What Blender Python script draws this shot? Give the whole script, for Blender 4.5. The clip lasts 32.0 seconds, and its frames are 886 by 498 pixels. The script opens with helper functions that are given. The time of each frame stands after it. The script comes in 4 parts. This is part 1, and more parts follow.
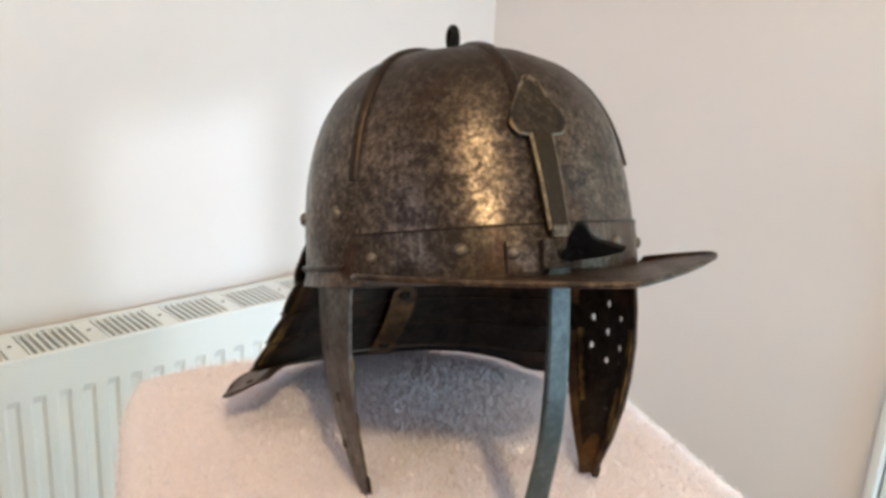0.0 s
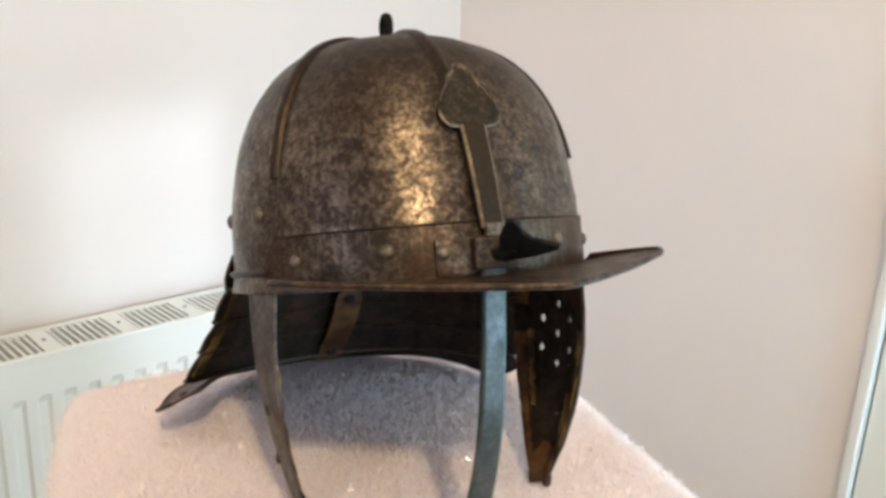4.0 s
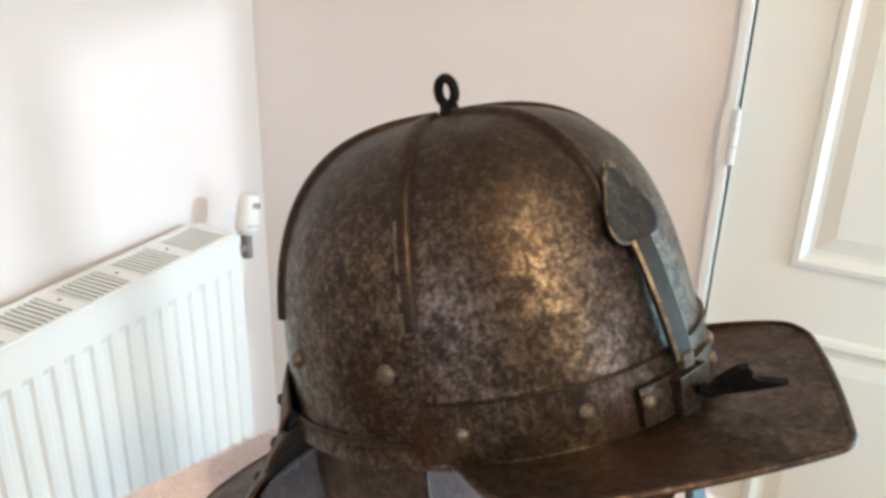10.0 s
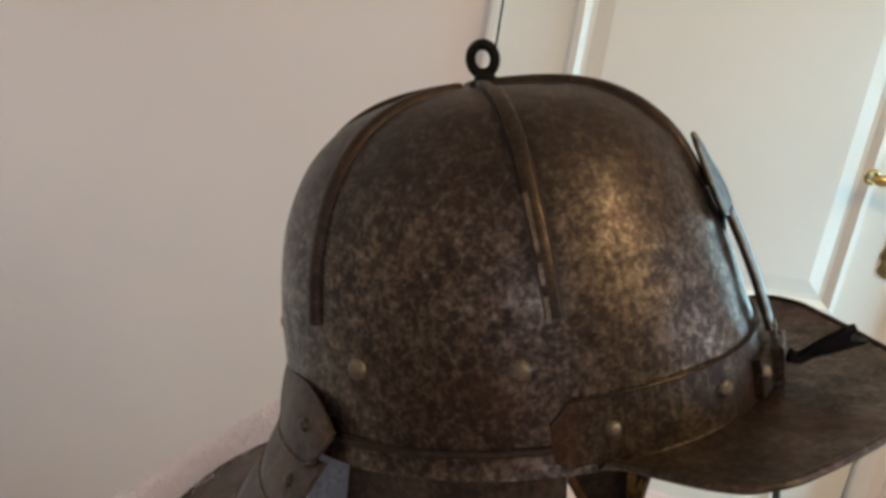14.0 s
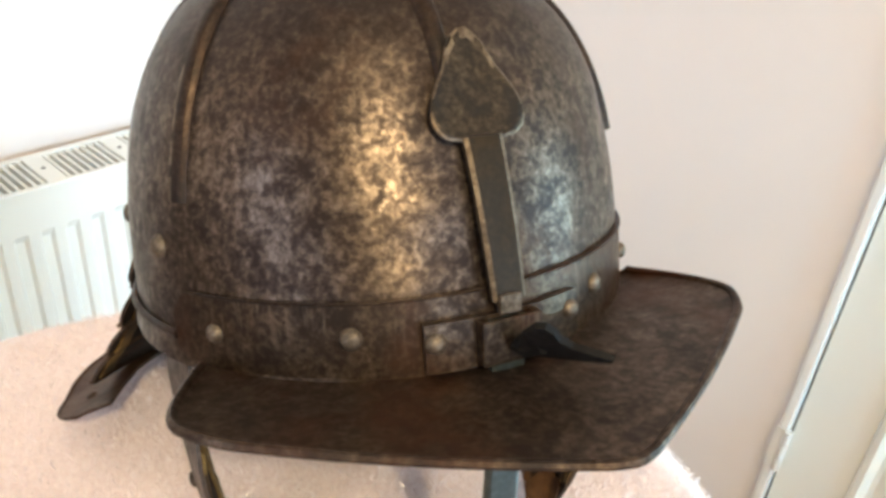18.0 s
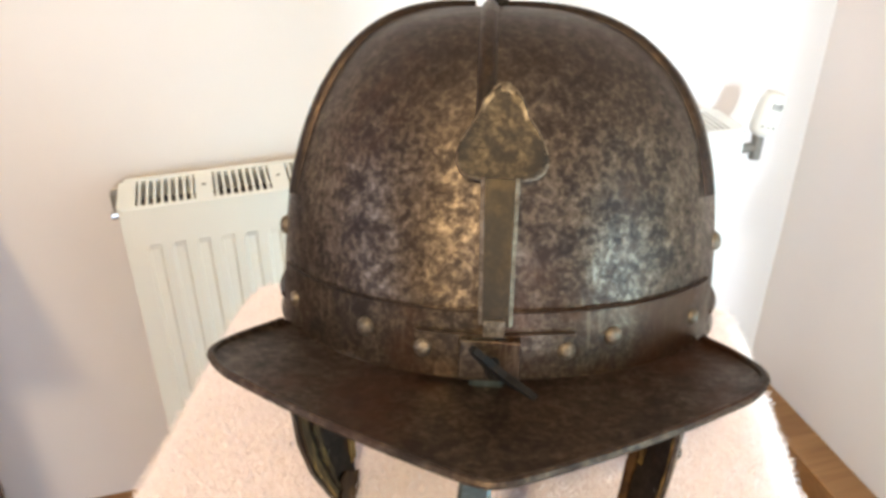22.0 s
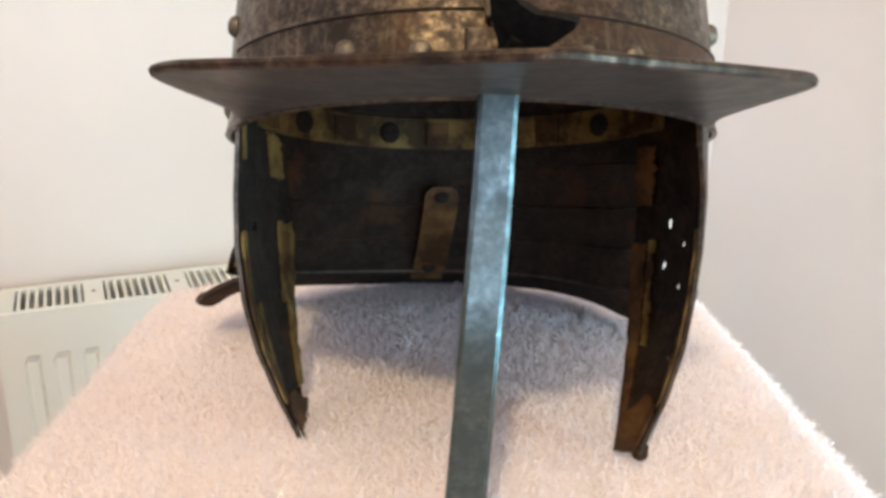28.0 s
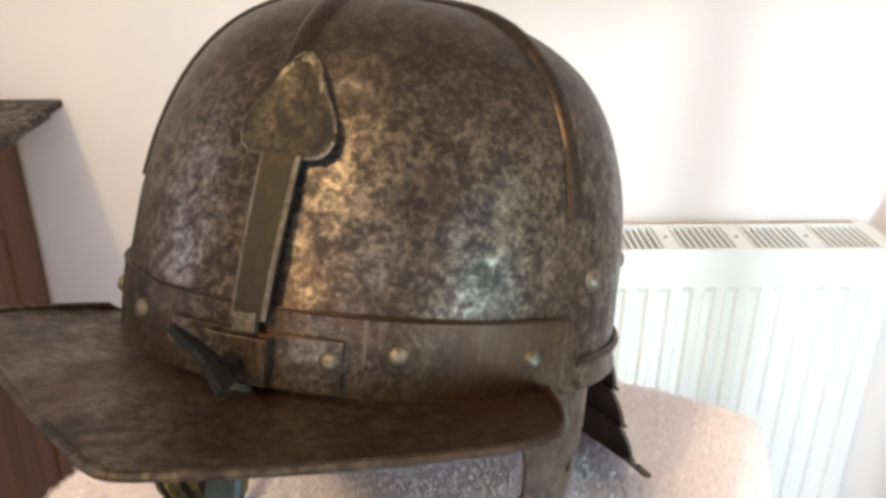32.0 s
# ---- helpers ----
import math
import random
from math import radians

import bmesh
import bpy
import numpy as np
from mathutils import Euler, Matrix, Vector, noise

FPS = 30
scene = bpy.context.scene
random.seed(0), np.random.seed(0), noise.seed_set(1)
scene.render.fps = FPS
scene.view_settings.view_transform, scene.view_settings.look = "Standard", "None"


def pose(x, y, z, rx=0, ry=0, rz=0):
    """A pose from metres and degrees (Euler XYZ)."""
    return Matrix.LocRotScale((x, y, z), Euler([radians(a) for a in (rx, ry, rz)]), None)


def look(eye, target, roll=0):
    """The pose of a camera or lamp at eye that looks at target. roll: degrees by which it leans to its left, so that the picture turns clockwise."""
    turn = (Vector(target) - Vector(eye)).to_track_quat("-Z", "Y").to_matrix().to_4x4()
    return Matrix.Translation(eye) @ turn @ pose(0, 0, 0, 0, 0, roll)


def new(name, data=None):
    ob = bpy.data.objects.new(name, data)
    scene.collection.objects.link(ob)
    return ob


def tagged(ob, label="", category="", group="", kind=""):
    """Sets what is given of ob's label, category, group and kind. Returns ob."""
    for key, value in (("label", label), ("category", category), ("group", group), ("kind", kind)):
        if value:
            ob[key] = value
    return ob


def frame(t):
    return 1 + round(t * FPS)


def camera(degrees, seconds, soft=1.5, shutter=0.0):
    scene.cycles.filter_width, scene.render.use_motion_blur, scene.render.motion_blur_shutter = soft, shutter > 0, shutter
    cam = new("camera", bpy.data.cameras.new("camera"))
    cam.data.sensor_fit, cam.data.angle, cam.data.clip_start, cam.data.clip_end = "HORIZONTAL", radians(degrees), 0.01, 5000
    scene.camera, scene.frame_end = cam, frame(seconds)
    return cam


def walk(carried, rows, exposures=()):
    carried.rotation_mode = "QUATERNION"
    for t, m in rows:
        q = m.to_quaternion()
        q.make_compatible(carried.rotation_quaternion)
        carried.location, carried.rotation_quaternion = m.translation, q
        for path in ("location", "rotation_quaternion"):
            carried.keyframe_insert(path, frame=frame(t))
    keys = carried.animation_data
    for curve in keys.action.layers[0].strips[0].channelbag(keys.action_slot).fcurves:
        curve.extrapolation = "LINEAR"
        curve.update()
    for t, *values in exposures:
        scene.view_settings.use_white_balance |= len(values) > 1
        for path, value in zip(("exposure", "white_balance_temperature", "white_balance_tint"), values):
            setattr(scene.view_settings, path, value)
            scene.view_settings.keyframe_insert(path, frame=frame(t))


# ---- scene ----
# camera
cam = camera(56.3, 32.0, soft=3.5)
EYE = 1.24
# seconds; place from the first eye; turn about x, y, z in degrees
ROWS = [
    (0.0, 0.0006, -0.0008, -0.0005, 73.6, -3.25, -42.86),
    (0.5, -0.0157, 0.0262, -0.0049, 73.52, -3.46, -46.7),
    (1.0, -0.0242, 0.0401, -0.0109, 73.7, -3.98, -49.36),
    (1.5, -0.0362, 0.0513, -0.0065, 74.28, -3.91, -50.68),
    (2.0, -0.0377, 0.0593, -0.0111, 74.49, -3.89, -51.89),
    (2.5, -0.0448, 0.059, -0.0075, 74.69, -4.23, -51.75),
    (3.0, -0.03, 0.0421, -0.0054, 74.53, -4.11, -50.9),
    (3.5, -0.0031, 0.0237, -0.0055, 74.07, -3.54, -49.09),
    (5.5, 0.1818, -0.0702, -0.005, 73.37, -0.3, -23.0),
    (6.0, 0.2114, -0.0752, -0.0205, 73.67, -0.81, -19.21),
    (6.5, 0.2237, -0.0664, -0.0168, 74.02, -0.05, -19.45),
    (7.0, 0.1892, -0.0439, 0.0118, 73.83, 0.22, -22.16),
    (7.5, 0.1283, -0.0091, 0.0353, 71.78, -0.64, -28.41),
    (8.0, 0.0503, 0.0388, 0.0481, 70.24, -1.35, -38.57),
    (8.5, -0.0199, 0.0791, 0.058, 70.71, -3.28, -47.38),
    (9.0, -0.0252, 0.1224, 0.0565, 70.28, -4.56, -54.56),
    (9.5, -0.0033, 0.165, 0.0617, 68.65, -2.55, -60.05),
    (10.0, 0.0103, 0.2084, 0.0639, 67.14, -1.52, -63.61),
    (10.5, 0.011, 0.276, 0.0526, 67.33, -3.39, -70.88),
    (11.0, 0.0227, 0.3265, 0.0309, 68.43, -5.59, -78.32),
    (11.5, 0.019, 0.3551, 0.0391, 69.32, -5.96, -82.87),
    (12.0, 0.0236, 0.3952, 0.0331, 70.17, -6.88, -88.32),
    (12.5, 0.0276, 0.4274, 0.0252, 70.93, -8.02, -91.52),
    (13.0, 0.0237, 0.4349, 0.0188, 71.0, -8.71, -91.95),
    (13.5, 0.0164, 0.4122, 0.0172, 71.11, -8.47, -90.52),
    (14.0, 0.0, 0.3822, 0.0165, 70.91, -8.11, -86.96),
    (14.5, -0.0029, 0.3301, 0.0264, 69.17, -6.5, -82.17),
    (16.5, 0.0924, 0.2023, 0.0429, 56.46, -7.47, -53.58),
    (17.0, 0.1013, 0.1748, 0.0473, 55.92, -7.92, -50.28),
    (17.5, 0.1294, 0.1462, 0.0496, 56.65, -6.63, -49.12),
    (18.0, 0.1414, 0.1235, 0.0436, 58.27, -4.38, -46.41),
    (18.5, 0.1374, 0.1068, 0.0357, 60.66, -3.59, -44.17),
    (19.0, 0.1153, 0.0908, 0.0328, 63.44, -4.11, -44.72),
    (19.5, 0.0869, 0.0482, 0.0451, 66.4, -4.13, -42.04),
    (20.0, 0.0653, -0.003, 0.0698, 66.71, -3.37, -38.5),
    (20.5, 0.0848, -0.0163, 0.0736, 66.56, -2.91, -36.27),
    (21.0, 0.1567, 0.0062, 0.0768, 64.93, -1.61, -28.62),
    (21.5, 0.2239, 0.0239, 0.0751, 61.93, -1.08, -19.08),
    (22.0, 0.2345, 0.0285, 0.071, 58.33, 0.11, -16.31),
    (22.5, 0.2573, 0.0473, 0.0663, 57.29, 0.15, -13.81),
    (23.0, 0.3053, 0.067, 0.0455, 57.8, 0.18, -4.84),
    (23.5, 0.3258, 0.0686, 0.0282, 59.39, 1.26, 0.95),
    (24.0, 0.3364, 0.0689, 0.0361, 61.71, 2.55, 2.82),
    (24.5, 0.3332, 0.0603, 0.0261, 65.48, 2.96, 1.38),
    (26.5, 0.2345, 0.0297, -0.0499, 74.13, 1.66, -19.25),
    (27.0, 0.213, 0.0236, -0.0683, 74.47, 0.55, -22.01),
    (27.5, 0.204, 0.0189, -0.0822, 73.71, -0.21, -23.67),
    (28.0, 0.1957, 0.0215, -0.0964, 72.64, -0.96, -24.1),
    (28.5, 0.1944, 0.0248, -0.1062, 71.72, -1.32, -24.4),
    (29.0, 0.1906, 0.0086, -0.0861, 71.93, -0.76, -24.35),
    (29.5, 0.1945, 0.0045, -0.0525, 72.16, -0.05, -24.36),
    (30.0, 0.2051, 0.0073, -0.0185, 72.16, 0.72, -24.38),
    (30.5, 0.2168, 0.0122, 0.0079, 71.02, 1.09, -22.8),
    (31.0, 0.2428, 0.0149, 0.0223, 68.3, 0.94, -18.93),
    (31.5, 0.3128, 0.0215, 0.0215, 66.2, -0.29, -10.87),
    (32.0, 0.3679, 0.0258, 0.0204, 65.33, -0.4, -1.83),
]
EXPOSURES = [(0.0, 0.44, 6030, 12.9), (2.0, 0.52, 5947, 12.9), (6.0, 0.52, 6210, 13.9), (9.0, 0.61, 6190, 13.9), (11.0, 0.31, 6310, 15.9), (13.0, -0.01, 6450, 15.9), (14.0, -0.13, 6405, 15.9), (14.5, 0.01, 6372, 15.9), (17.0, 0.82, 6020, 12.9), (18.0, 0.81, 6080, 12.9), (19.0, 0.81, 6190, 13.9), (19.5, 0.66, 6182, 13.4), (20.0, 0.49, 6173, 13.4), (21.0, 0.71, 6217, 13.9), (22.0, 0.9, 6300, 13.9), (24.0, 0.54, 6330, 13.9), (26.5, 0.67, 6160, 13.9), (30.0, 0.68, 6080, 13.4), (32.0, 0.68, 6340, 13.9)]
walk(cam, [(t, pose(x, y, EYE + z, rx, ry, rz)) for t, x, y, z, rx, ry, rz in ROWS], EXPOSURES)

# ---- world and lights ----
world = bpy.data.worlds.new("world")
scene.world = world
world.use_nodes = True
wn = world.node_tree
sky = wn.nodes.new("ShaderNodeTexSky")
sky.sky_type, sky.sun_disc = "NISHITA", False
sky.sun_elevation, sky.sun_rotation = radians(35), radians(130)
wn.nodes["Background"].inputs["Strength"].default_value = 0.12
wn.links.new(sky.outputs["Color"], wn.nodes["Background"].inputs["Color"])


def lamp(name, kind, m, energy, color, **sizes):
    data = bpy.data.lights.new(name, kind)
    data.energy, data.color = energy, color
    for key, value in sizes.items():
        if key == "radius":
            data.shadow_soft_size = value
        if key == "size":
            data.shape, data.size = "RECTANGLE", value
        if key == "size_y":
            data.size_y = value
    ob = new(name, data)
    ob.matrix_world = m
    return ob


LAMP = Vector((-0.48, -1.00, 2.55))
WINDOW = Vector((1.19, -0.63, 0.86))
lamp("ceiling_bulb_light", "POINT", pose(*LAMP), 60, (1.0, 0.78, 0.42), radius=0.07)
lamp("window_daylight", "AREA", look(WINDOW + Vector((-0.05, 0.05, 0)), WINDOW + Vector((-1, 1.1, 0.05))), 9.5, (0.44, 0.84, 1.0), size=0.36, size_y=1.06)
# low daylight from outside through the canted window
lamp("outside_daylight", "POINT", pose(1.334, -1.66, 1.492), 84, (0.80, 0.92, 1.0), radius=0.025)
# tall unseen window at the back, added to fill the room with light
lamp("back_window_daylight", "AREA", look((-0.10, -2.76, 1.30), (0.0, 0.3, 1.2)), 25, (0.72, 0.85, 1.0), size=1.5, size_y=1.5)
# unseen high window, added where the cool sheen on the helmet points
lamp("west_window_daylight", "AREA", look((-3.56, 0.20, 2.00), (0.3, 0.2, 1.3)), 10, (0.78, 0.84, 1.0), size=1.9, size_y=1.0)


# ---- node materials ----
class Nodes:
    """A short way to write a node material."""

    def __init__(self, name):
        self.mat = bpy.data.materials.new(name)
        self.mat.use_nodes = True
        self.tree = self.mat.node_tree
        self.shader = self.tree.nodes["Principled BSDF"]
        self.coord = self.tree.nodes.new("ShaderNodeTexCoord").outputs["Object"]

    def add(self, kind, **values):
        node = self.tree.nodes.new(kind)
        for key, value in values.items():
            if key == "data_type":
                node.data_type = value
            elif key == "operation":
                node.operation = value
            elif key == "blend_type":
                node.blend_type = value
            else:
                node.inputs[key.replace("_", " ")].default_value = value
        return node

    def link(self, a, b):
        self.tree.links.new(a, b)

    def stretch(self, scale, turn=(0, 0, 0)):
        m = self.tree.nodes.new("ShaderNodeMapping")
        m.inputs["Scale"].default_value = scale
        m.inputs["Rotation"].default_value = turn
        self.link(self.coord, m.inputs["Vector"])
        return m.outputs["Vector"]

    def noise(self, scale, detail=4.0, rough=0.6, where=None, distort=0.0):
        n = self.add("ShaderNodeTexNoise", Scale=scale, Detail=detail, Roughness=rough, Distortion=distort)
        self.link(where or self.coord, n.inputs["Vector"])
        return n.outputs["Fac"]

    def ramp(self, fac, *stops):
        r = self.tree.nodes.new("ShaderNodeValToRGB")
        e = r.color_ramp.elements
        while len(e) < len(stops):
            e.new(0.5)
        for el, (pos, col) in zip(e, stops):
            el.position = pos
            el.color = (col, col, col, 1) if isinstance(col, (int, float)) else (*col, 1)
        self.link(fac, r.inputs["Fac"])
        return r.outputs["Color"]

    def mix(self, fac, a, b, blend="MIX"):
        m = self.add("ShaderNodeMix", data_type="RGBA", blend_type=blend)
        if isinstance(fac, (int, float)):
            m.inputs[0].default_value = fac
        else:
            self.link(fac, m.inputs[0])
        for socket, value in ((m.inputs[6], a), (m.inputs[7], b)):
            if isinstance(value, tuple):
                socket.default_value = (*value, 1)
            else:
                self.link(value, socket)
        return m.outputs[2]

    def math(self, op, a, b=0.0):
        m = self.add("ShaderNodeMath", operation=op)
        for socket, value in zip(m.inputs, (a, b)):
            if isinstance(value, (int, float)):
                socket.default_value = value
            else:
                self.link(value, socket)
        return m.outputs[0]

    def bump(self, height, strength=0.2, distance=0.001):
        b = self.add("ShaderNodeBump", Strength=strength, Distance=distance)
        self.link(height, b.inputs["Height"])
        self.link(b.outputs["Normal"], self.shader.inputs["Normal"])

    def put(self, name, value):
        socket = self.shader.inputs[name]
        if isinstance(value, tuple):
            socket.default_value = (*value, 1)
        elif isinstance(value, (int, float)):
            socket.default_value = value
        else:
            self.link(value, socket)


def steel(name, dark, mid, pale, rust, rust_at=0.6, rough=(0.3, 0.55), scale=1.0, metal=0.85, spots=0.46, crown=None, relief=0.4, shine=0.5, streak=0.0, drips=0.0):
    """Old pitted steel: pale worn metal broken by dark blotches, with rust. crown: heights between which a brown patina covers the pale metal."""
    n = Nodes(name)
    big = n.noise(58 * scale, 4, 0.62)
    worm = n.noise(235 * scale, 5, 0.66, None, 0.35)
    pits = n.noise(520 * scale, 4, 0.65, None, 0.2)
    grain = n.noise(1400, 2, 0.5)
    mask = n.ramp(n.mix(spots, big, n.mix(0.38, worm, pits)), (0.41, 0.0), (0.50, 0.48), (0.60, 1.0))
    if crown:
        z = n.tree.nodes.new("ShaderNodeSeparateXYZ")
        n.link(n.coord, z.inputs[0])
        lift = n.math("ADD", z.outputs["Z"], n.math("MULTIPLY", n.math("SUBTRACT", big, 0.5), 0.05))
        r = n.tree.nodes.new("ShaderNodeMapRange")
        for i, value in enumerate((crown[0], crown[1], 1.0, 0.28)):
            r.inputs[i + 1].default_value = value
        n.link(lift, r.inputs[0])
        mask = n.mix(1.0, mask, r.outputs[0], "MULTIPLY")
    col = n.mix(mask, dark, mid)
    col = n.mix(n.math("MULTIPLY", mask, n.ramp(n.mix(0.35, pits, worm), (0.42, 0.0), (0.66, 0.9))), col, pale)
    if drips:
        run = n.noise(1.0, 3, 0.5, n.stretch((520, 520, 34)))
        col = n.mix(n.math("MULTIPLY", n.ramp(run, (0.56, 0.0), (0.66, drips)), n.ramp(n.noise(38, 2), (0.48, 0.0), (0.60, 1.0))), col, pale)
    red = n.ramp(n.noise(20 * scale, 5, 0.65), (rust_at, 0.0), (rust_at + 0.16, 0.8))
    col = n.mix(red, col, rust)
    n.put("Base Color", col)
    n.put("Metallic", n.ramp(mask, (0.0, metal * 0.6), (1.0, metal)))
    n.put("Roughness", n.ramp(n.mix(0.5, mask, grain), (0.15, rough[1]), (0.75, rough[0])))
    n.put("Specular IOR Level", shine)
    n.put("Anisotropic", streak)
    n.put("Anisotropic Rotation", 0.25)
    n.bump(n.mix(0.3, n.mix(0.5, worm, pits), grain), relief, 0.0007)
    return n.mat


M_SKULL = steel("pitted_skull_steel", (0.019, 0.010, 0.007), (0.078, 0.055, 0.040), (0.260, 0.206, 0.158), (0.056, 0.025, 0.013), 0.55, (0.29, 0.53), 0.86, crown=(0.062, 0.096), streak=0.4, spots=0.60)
M_BAND = steel("rusty_band_steel", (0.018, 0.010, 0.006), (0.058, 0.038, 0.026), (0.20, 0.155, 0.112), (0.062, 0.025, 0.011), 0.48, (0.32, 0.55), drips=0.6)
M_RIB = steel("brown_rib_steel", (0.014, 0.008, 0.006), (0.034, 0.020, 0.014), (0.085, 0.060, 0.042), (0.040, 0.018, 0.010), 0.5, (0.36, 0.56))
M_PEAK = steel("brown_peak_steel", (0.017, 0.009, 0.006), (0.052, 0.034, 0.024), (0.160, 0.120, 0.090), (0.064, 0.022, 0.009), 0.48, (0.38, 0.58), 0.8)
M_CHEEK = steel("dull_cheek_steel", (0.034, 0.024, 0.018), (0.095, 0.074, 0.058), (0.17, 0.14, 0.115), (0.075, 0.036, 0.019), 0.56, (0.38, 0.6))
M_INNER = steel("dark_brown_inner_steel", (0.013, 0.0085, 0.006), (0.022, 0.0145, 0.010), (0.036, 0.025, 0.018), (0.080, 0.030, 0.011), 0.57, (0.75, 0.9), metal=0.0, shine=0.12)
M_UNDER = steel("smooth_grey_under_steel", (0.055, 0.049, 0.044), (0.078, 0.070, 0.063), (0.100, 0.090, 0.081), (0.05, 0.033, 0.022), 0.62, (0.42, 0.55), 0.5, relief=0.12)
M_LAME = steel("brown_lame_steel", (0.028, 0.016, 0.010), (0.064, 0.039, 0.025), (0.120, 0.082, 0.055), (0.075, 0.032, 0.014), 0.48, (0.45, 0.62), metal=0.5)
# the cyan of reflected daylight is mixed into the bar's own colour
M_BAR = steel("reflection_tinted_bar_steel", (0.058, 0.075, 0.075), (0.092, 0.118, 0.120), (0.150, 0.190, 0.195), (0.085, 0.077, 0.065), 0.62, (0.27, 0.42), 0.7, 1.0, relief=0.14)
M_STRAP = steel("brown_bar_steel", (0.017, 0.012, 0.008), (0.029, 0.022, 0.015), (0.052, 0.039, 0.026), (0.034, 0.019, 0.010), 0.60, (0.42, 0.58))
M_LEAF = steel("scratched_leaf_steel", (0.012, 0.008, 0.006), (0.030, 0.022, 0.016), (0.115, 0.090, 0.060), (0.034, 0.019, 0.010), 0.56, (0.42, 0.6), 0.9)
M_WORN = steel("worn_bright_edge", (0.075, 0.054, 0.036), (0.175, 0.138, 0.098), (0.33, 0.275, 0.205), (0.085, 0.046, 0.022), 0.50, (0.36, 0.52), 1.5)
M_RIVET = steel("worn_rivet_steel", (0.080, 0.062, 0.046), (0.18, 0.145, 0.110), (0.32, 0.27, 0.215), (0.10, 0.05, 0.025), 0.56, (0.42, 0.62), 2.0)
M_BLACK = steel("black_iron", (0.006, 0.005, 0.005), (0.010, 0.009, 0.008), (0.018, 0.016, 0.015), (0.016, 0.010, 0.007), 0.7, (0.7, 0.85), metal=0.0, shine=0.15)


def leather(name, a, b, c):
    n = Nodes(name)
    f = n.noise(60, 5, 0.65)
    n.put("Base Color", n.mix(n.ramp(n.noise(42, 5, 0.65), (0.46, 0.0), (0.58, 0.9)), n.mix(n.ramp(f, (0.35, 0.0), (0.65, 1.0)), a, b), c))
    n.put("Roughness", 0.6)
    n.bump(n.noise(300, 4), 0.4, 0.0005)
    n.put("Specular IOR Level", 0.15)
    return n.mat


M_LEATHER = leather("old_brown_leather", (0.052, 0.023, 0.009), (0.12, 0.060, 0.021), (0.030, 0.013, 0.006))
M_YELLOW = leather("yellowed_leather", (0.085, 0.045, 0.014), (0.215, 0.135, 0.042), (0.028, 0.014, 0.006))


def paint(name, col, rough=0.6, grain=220, depth=0.15, spread=0.03):
    n = Nodes(name)
    shift = n.ramp(n.noise(3.0, 4), (0.3, 1.0 - spread), (0.7, 1.0))
    n.put("Base Color", n.mix(1.0, col, shift, "MULTIPLY"))
    n.put("Roughness", rough)
    n.bump(n.noise(grain, 3), depth, 0.0008)
    return n.mat


M_WALL = paint("matt_white_wall_paint", (0.82, 0.768, 0.750), 0.85, 180, 0.10)
# unseen walls set grey so that less light bounces into the room
M_BACKWALL = paint("bounce_cutting_wall_grey", (0.34, 0.32, 0.30), 0.85, 180, 0.10)
M_CEIL = paint("cream_ceiling_paint", (0.62, 0.595, 0.56), 0.9)
M_DOOR = paint("white_gloss_door_paint", (0.80, 0.79, 0.74), 0.32, 40, 0.12)
M_TRIM = paint("white_trim_paint", (0.80, 0.79, 0.77), 0.35, 60, 0.1)
M_RAD = paint("white_enamel", (0.80, 0.82, 0.80), 0.28, 30, 0.04)
M_PLASTIC = paint("white_plastic", (0.78, 0.77, 0.72), 0.4, 30, 0.02)


def simple(name, col, rough, metal=0.0, var=0.25, scale=80):
    n = Nodes(name)
    n.put("Base Color", n.mix(1.0, col, n.ramp(n.noise(scale, 4), (0.3, 1.0 - var), (0.7, 1.0)), "MULTIPLY"))
    n.put("Roughness", rough)
    n.put("Metallic", metal)
    return n.mat


M_BRASS = simple("aged_brass", (0.50, 0.37, 0.15), 0.28, 1.0, 0.5, 60)
M_DARKGAP = simple("dark_gap", (0.015, 0.013, 0.012), 0.8)
M_CHROME = simple("dull_chrome", (0.55, 0.55, 0.54), 0.25, 1.0)
M_GILT = simple("gilt_page_edge", (0.30, 0.17, 0.045), 0.5, 0.1, 0.5, 40)
M_GREY = simple("grey_valve_metal", (0.30, 0.28, 0.25), 0.45, 0.6)


def wood(name, a, b, along, rough=0.4, scale=1.0):
    n = Nodes(name)
    s = [34 * scale] * 3
    s[along] = 2.2 * scale
    where = n.stretch(s)
    g = n.noise(1.0, 6, 0.6, where, 0.6)
    r = n.tree.nodes.new("ShaderNodeObjectInfo").outputs["Random"]
    col = n.mix(n.ramp(g, (0.32, 0.0), (0.68, 1.0)), a, b)
    col = n.mix(1.0, col, n.ramp(r, (0.0, 0.8), (1.0, 1.0)), "MULTIPLY")
    n.put("Base Color", col)
    n.put("Roughness", rough)
    n.bump(g, 0.15, 0.0006)
    return n.mat


M_FLOOR = wood("oak_floor_board", (0.33, 0.17, 0.06), (0.46, 0.26, 0.10), 1, 0.38)
M_WALNUT = wood("dark_walnut", (0.085, 0.032, 0.015), (0.165, 0.066, 0.030), 2, 0.5, 0.8)
M_WALNUT_Y = wood("dark_walnut_rail", (0.075, 0.027, 0.013), (0.185, 0.075, 0.034), 1, 0.5)


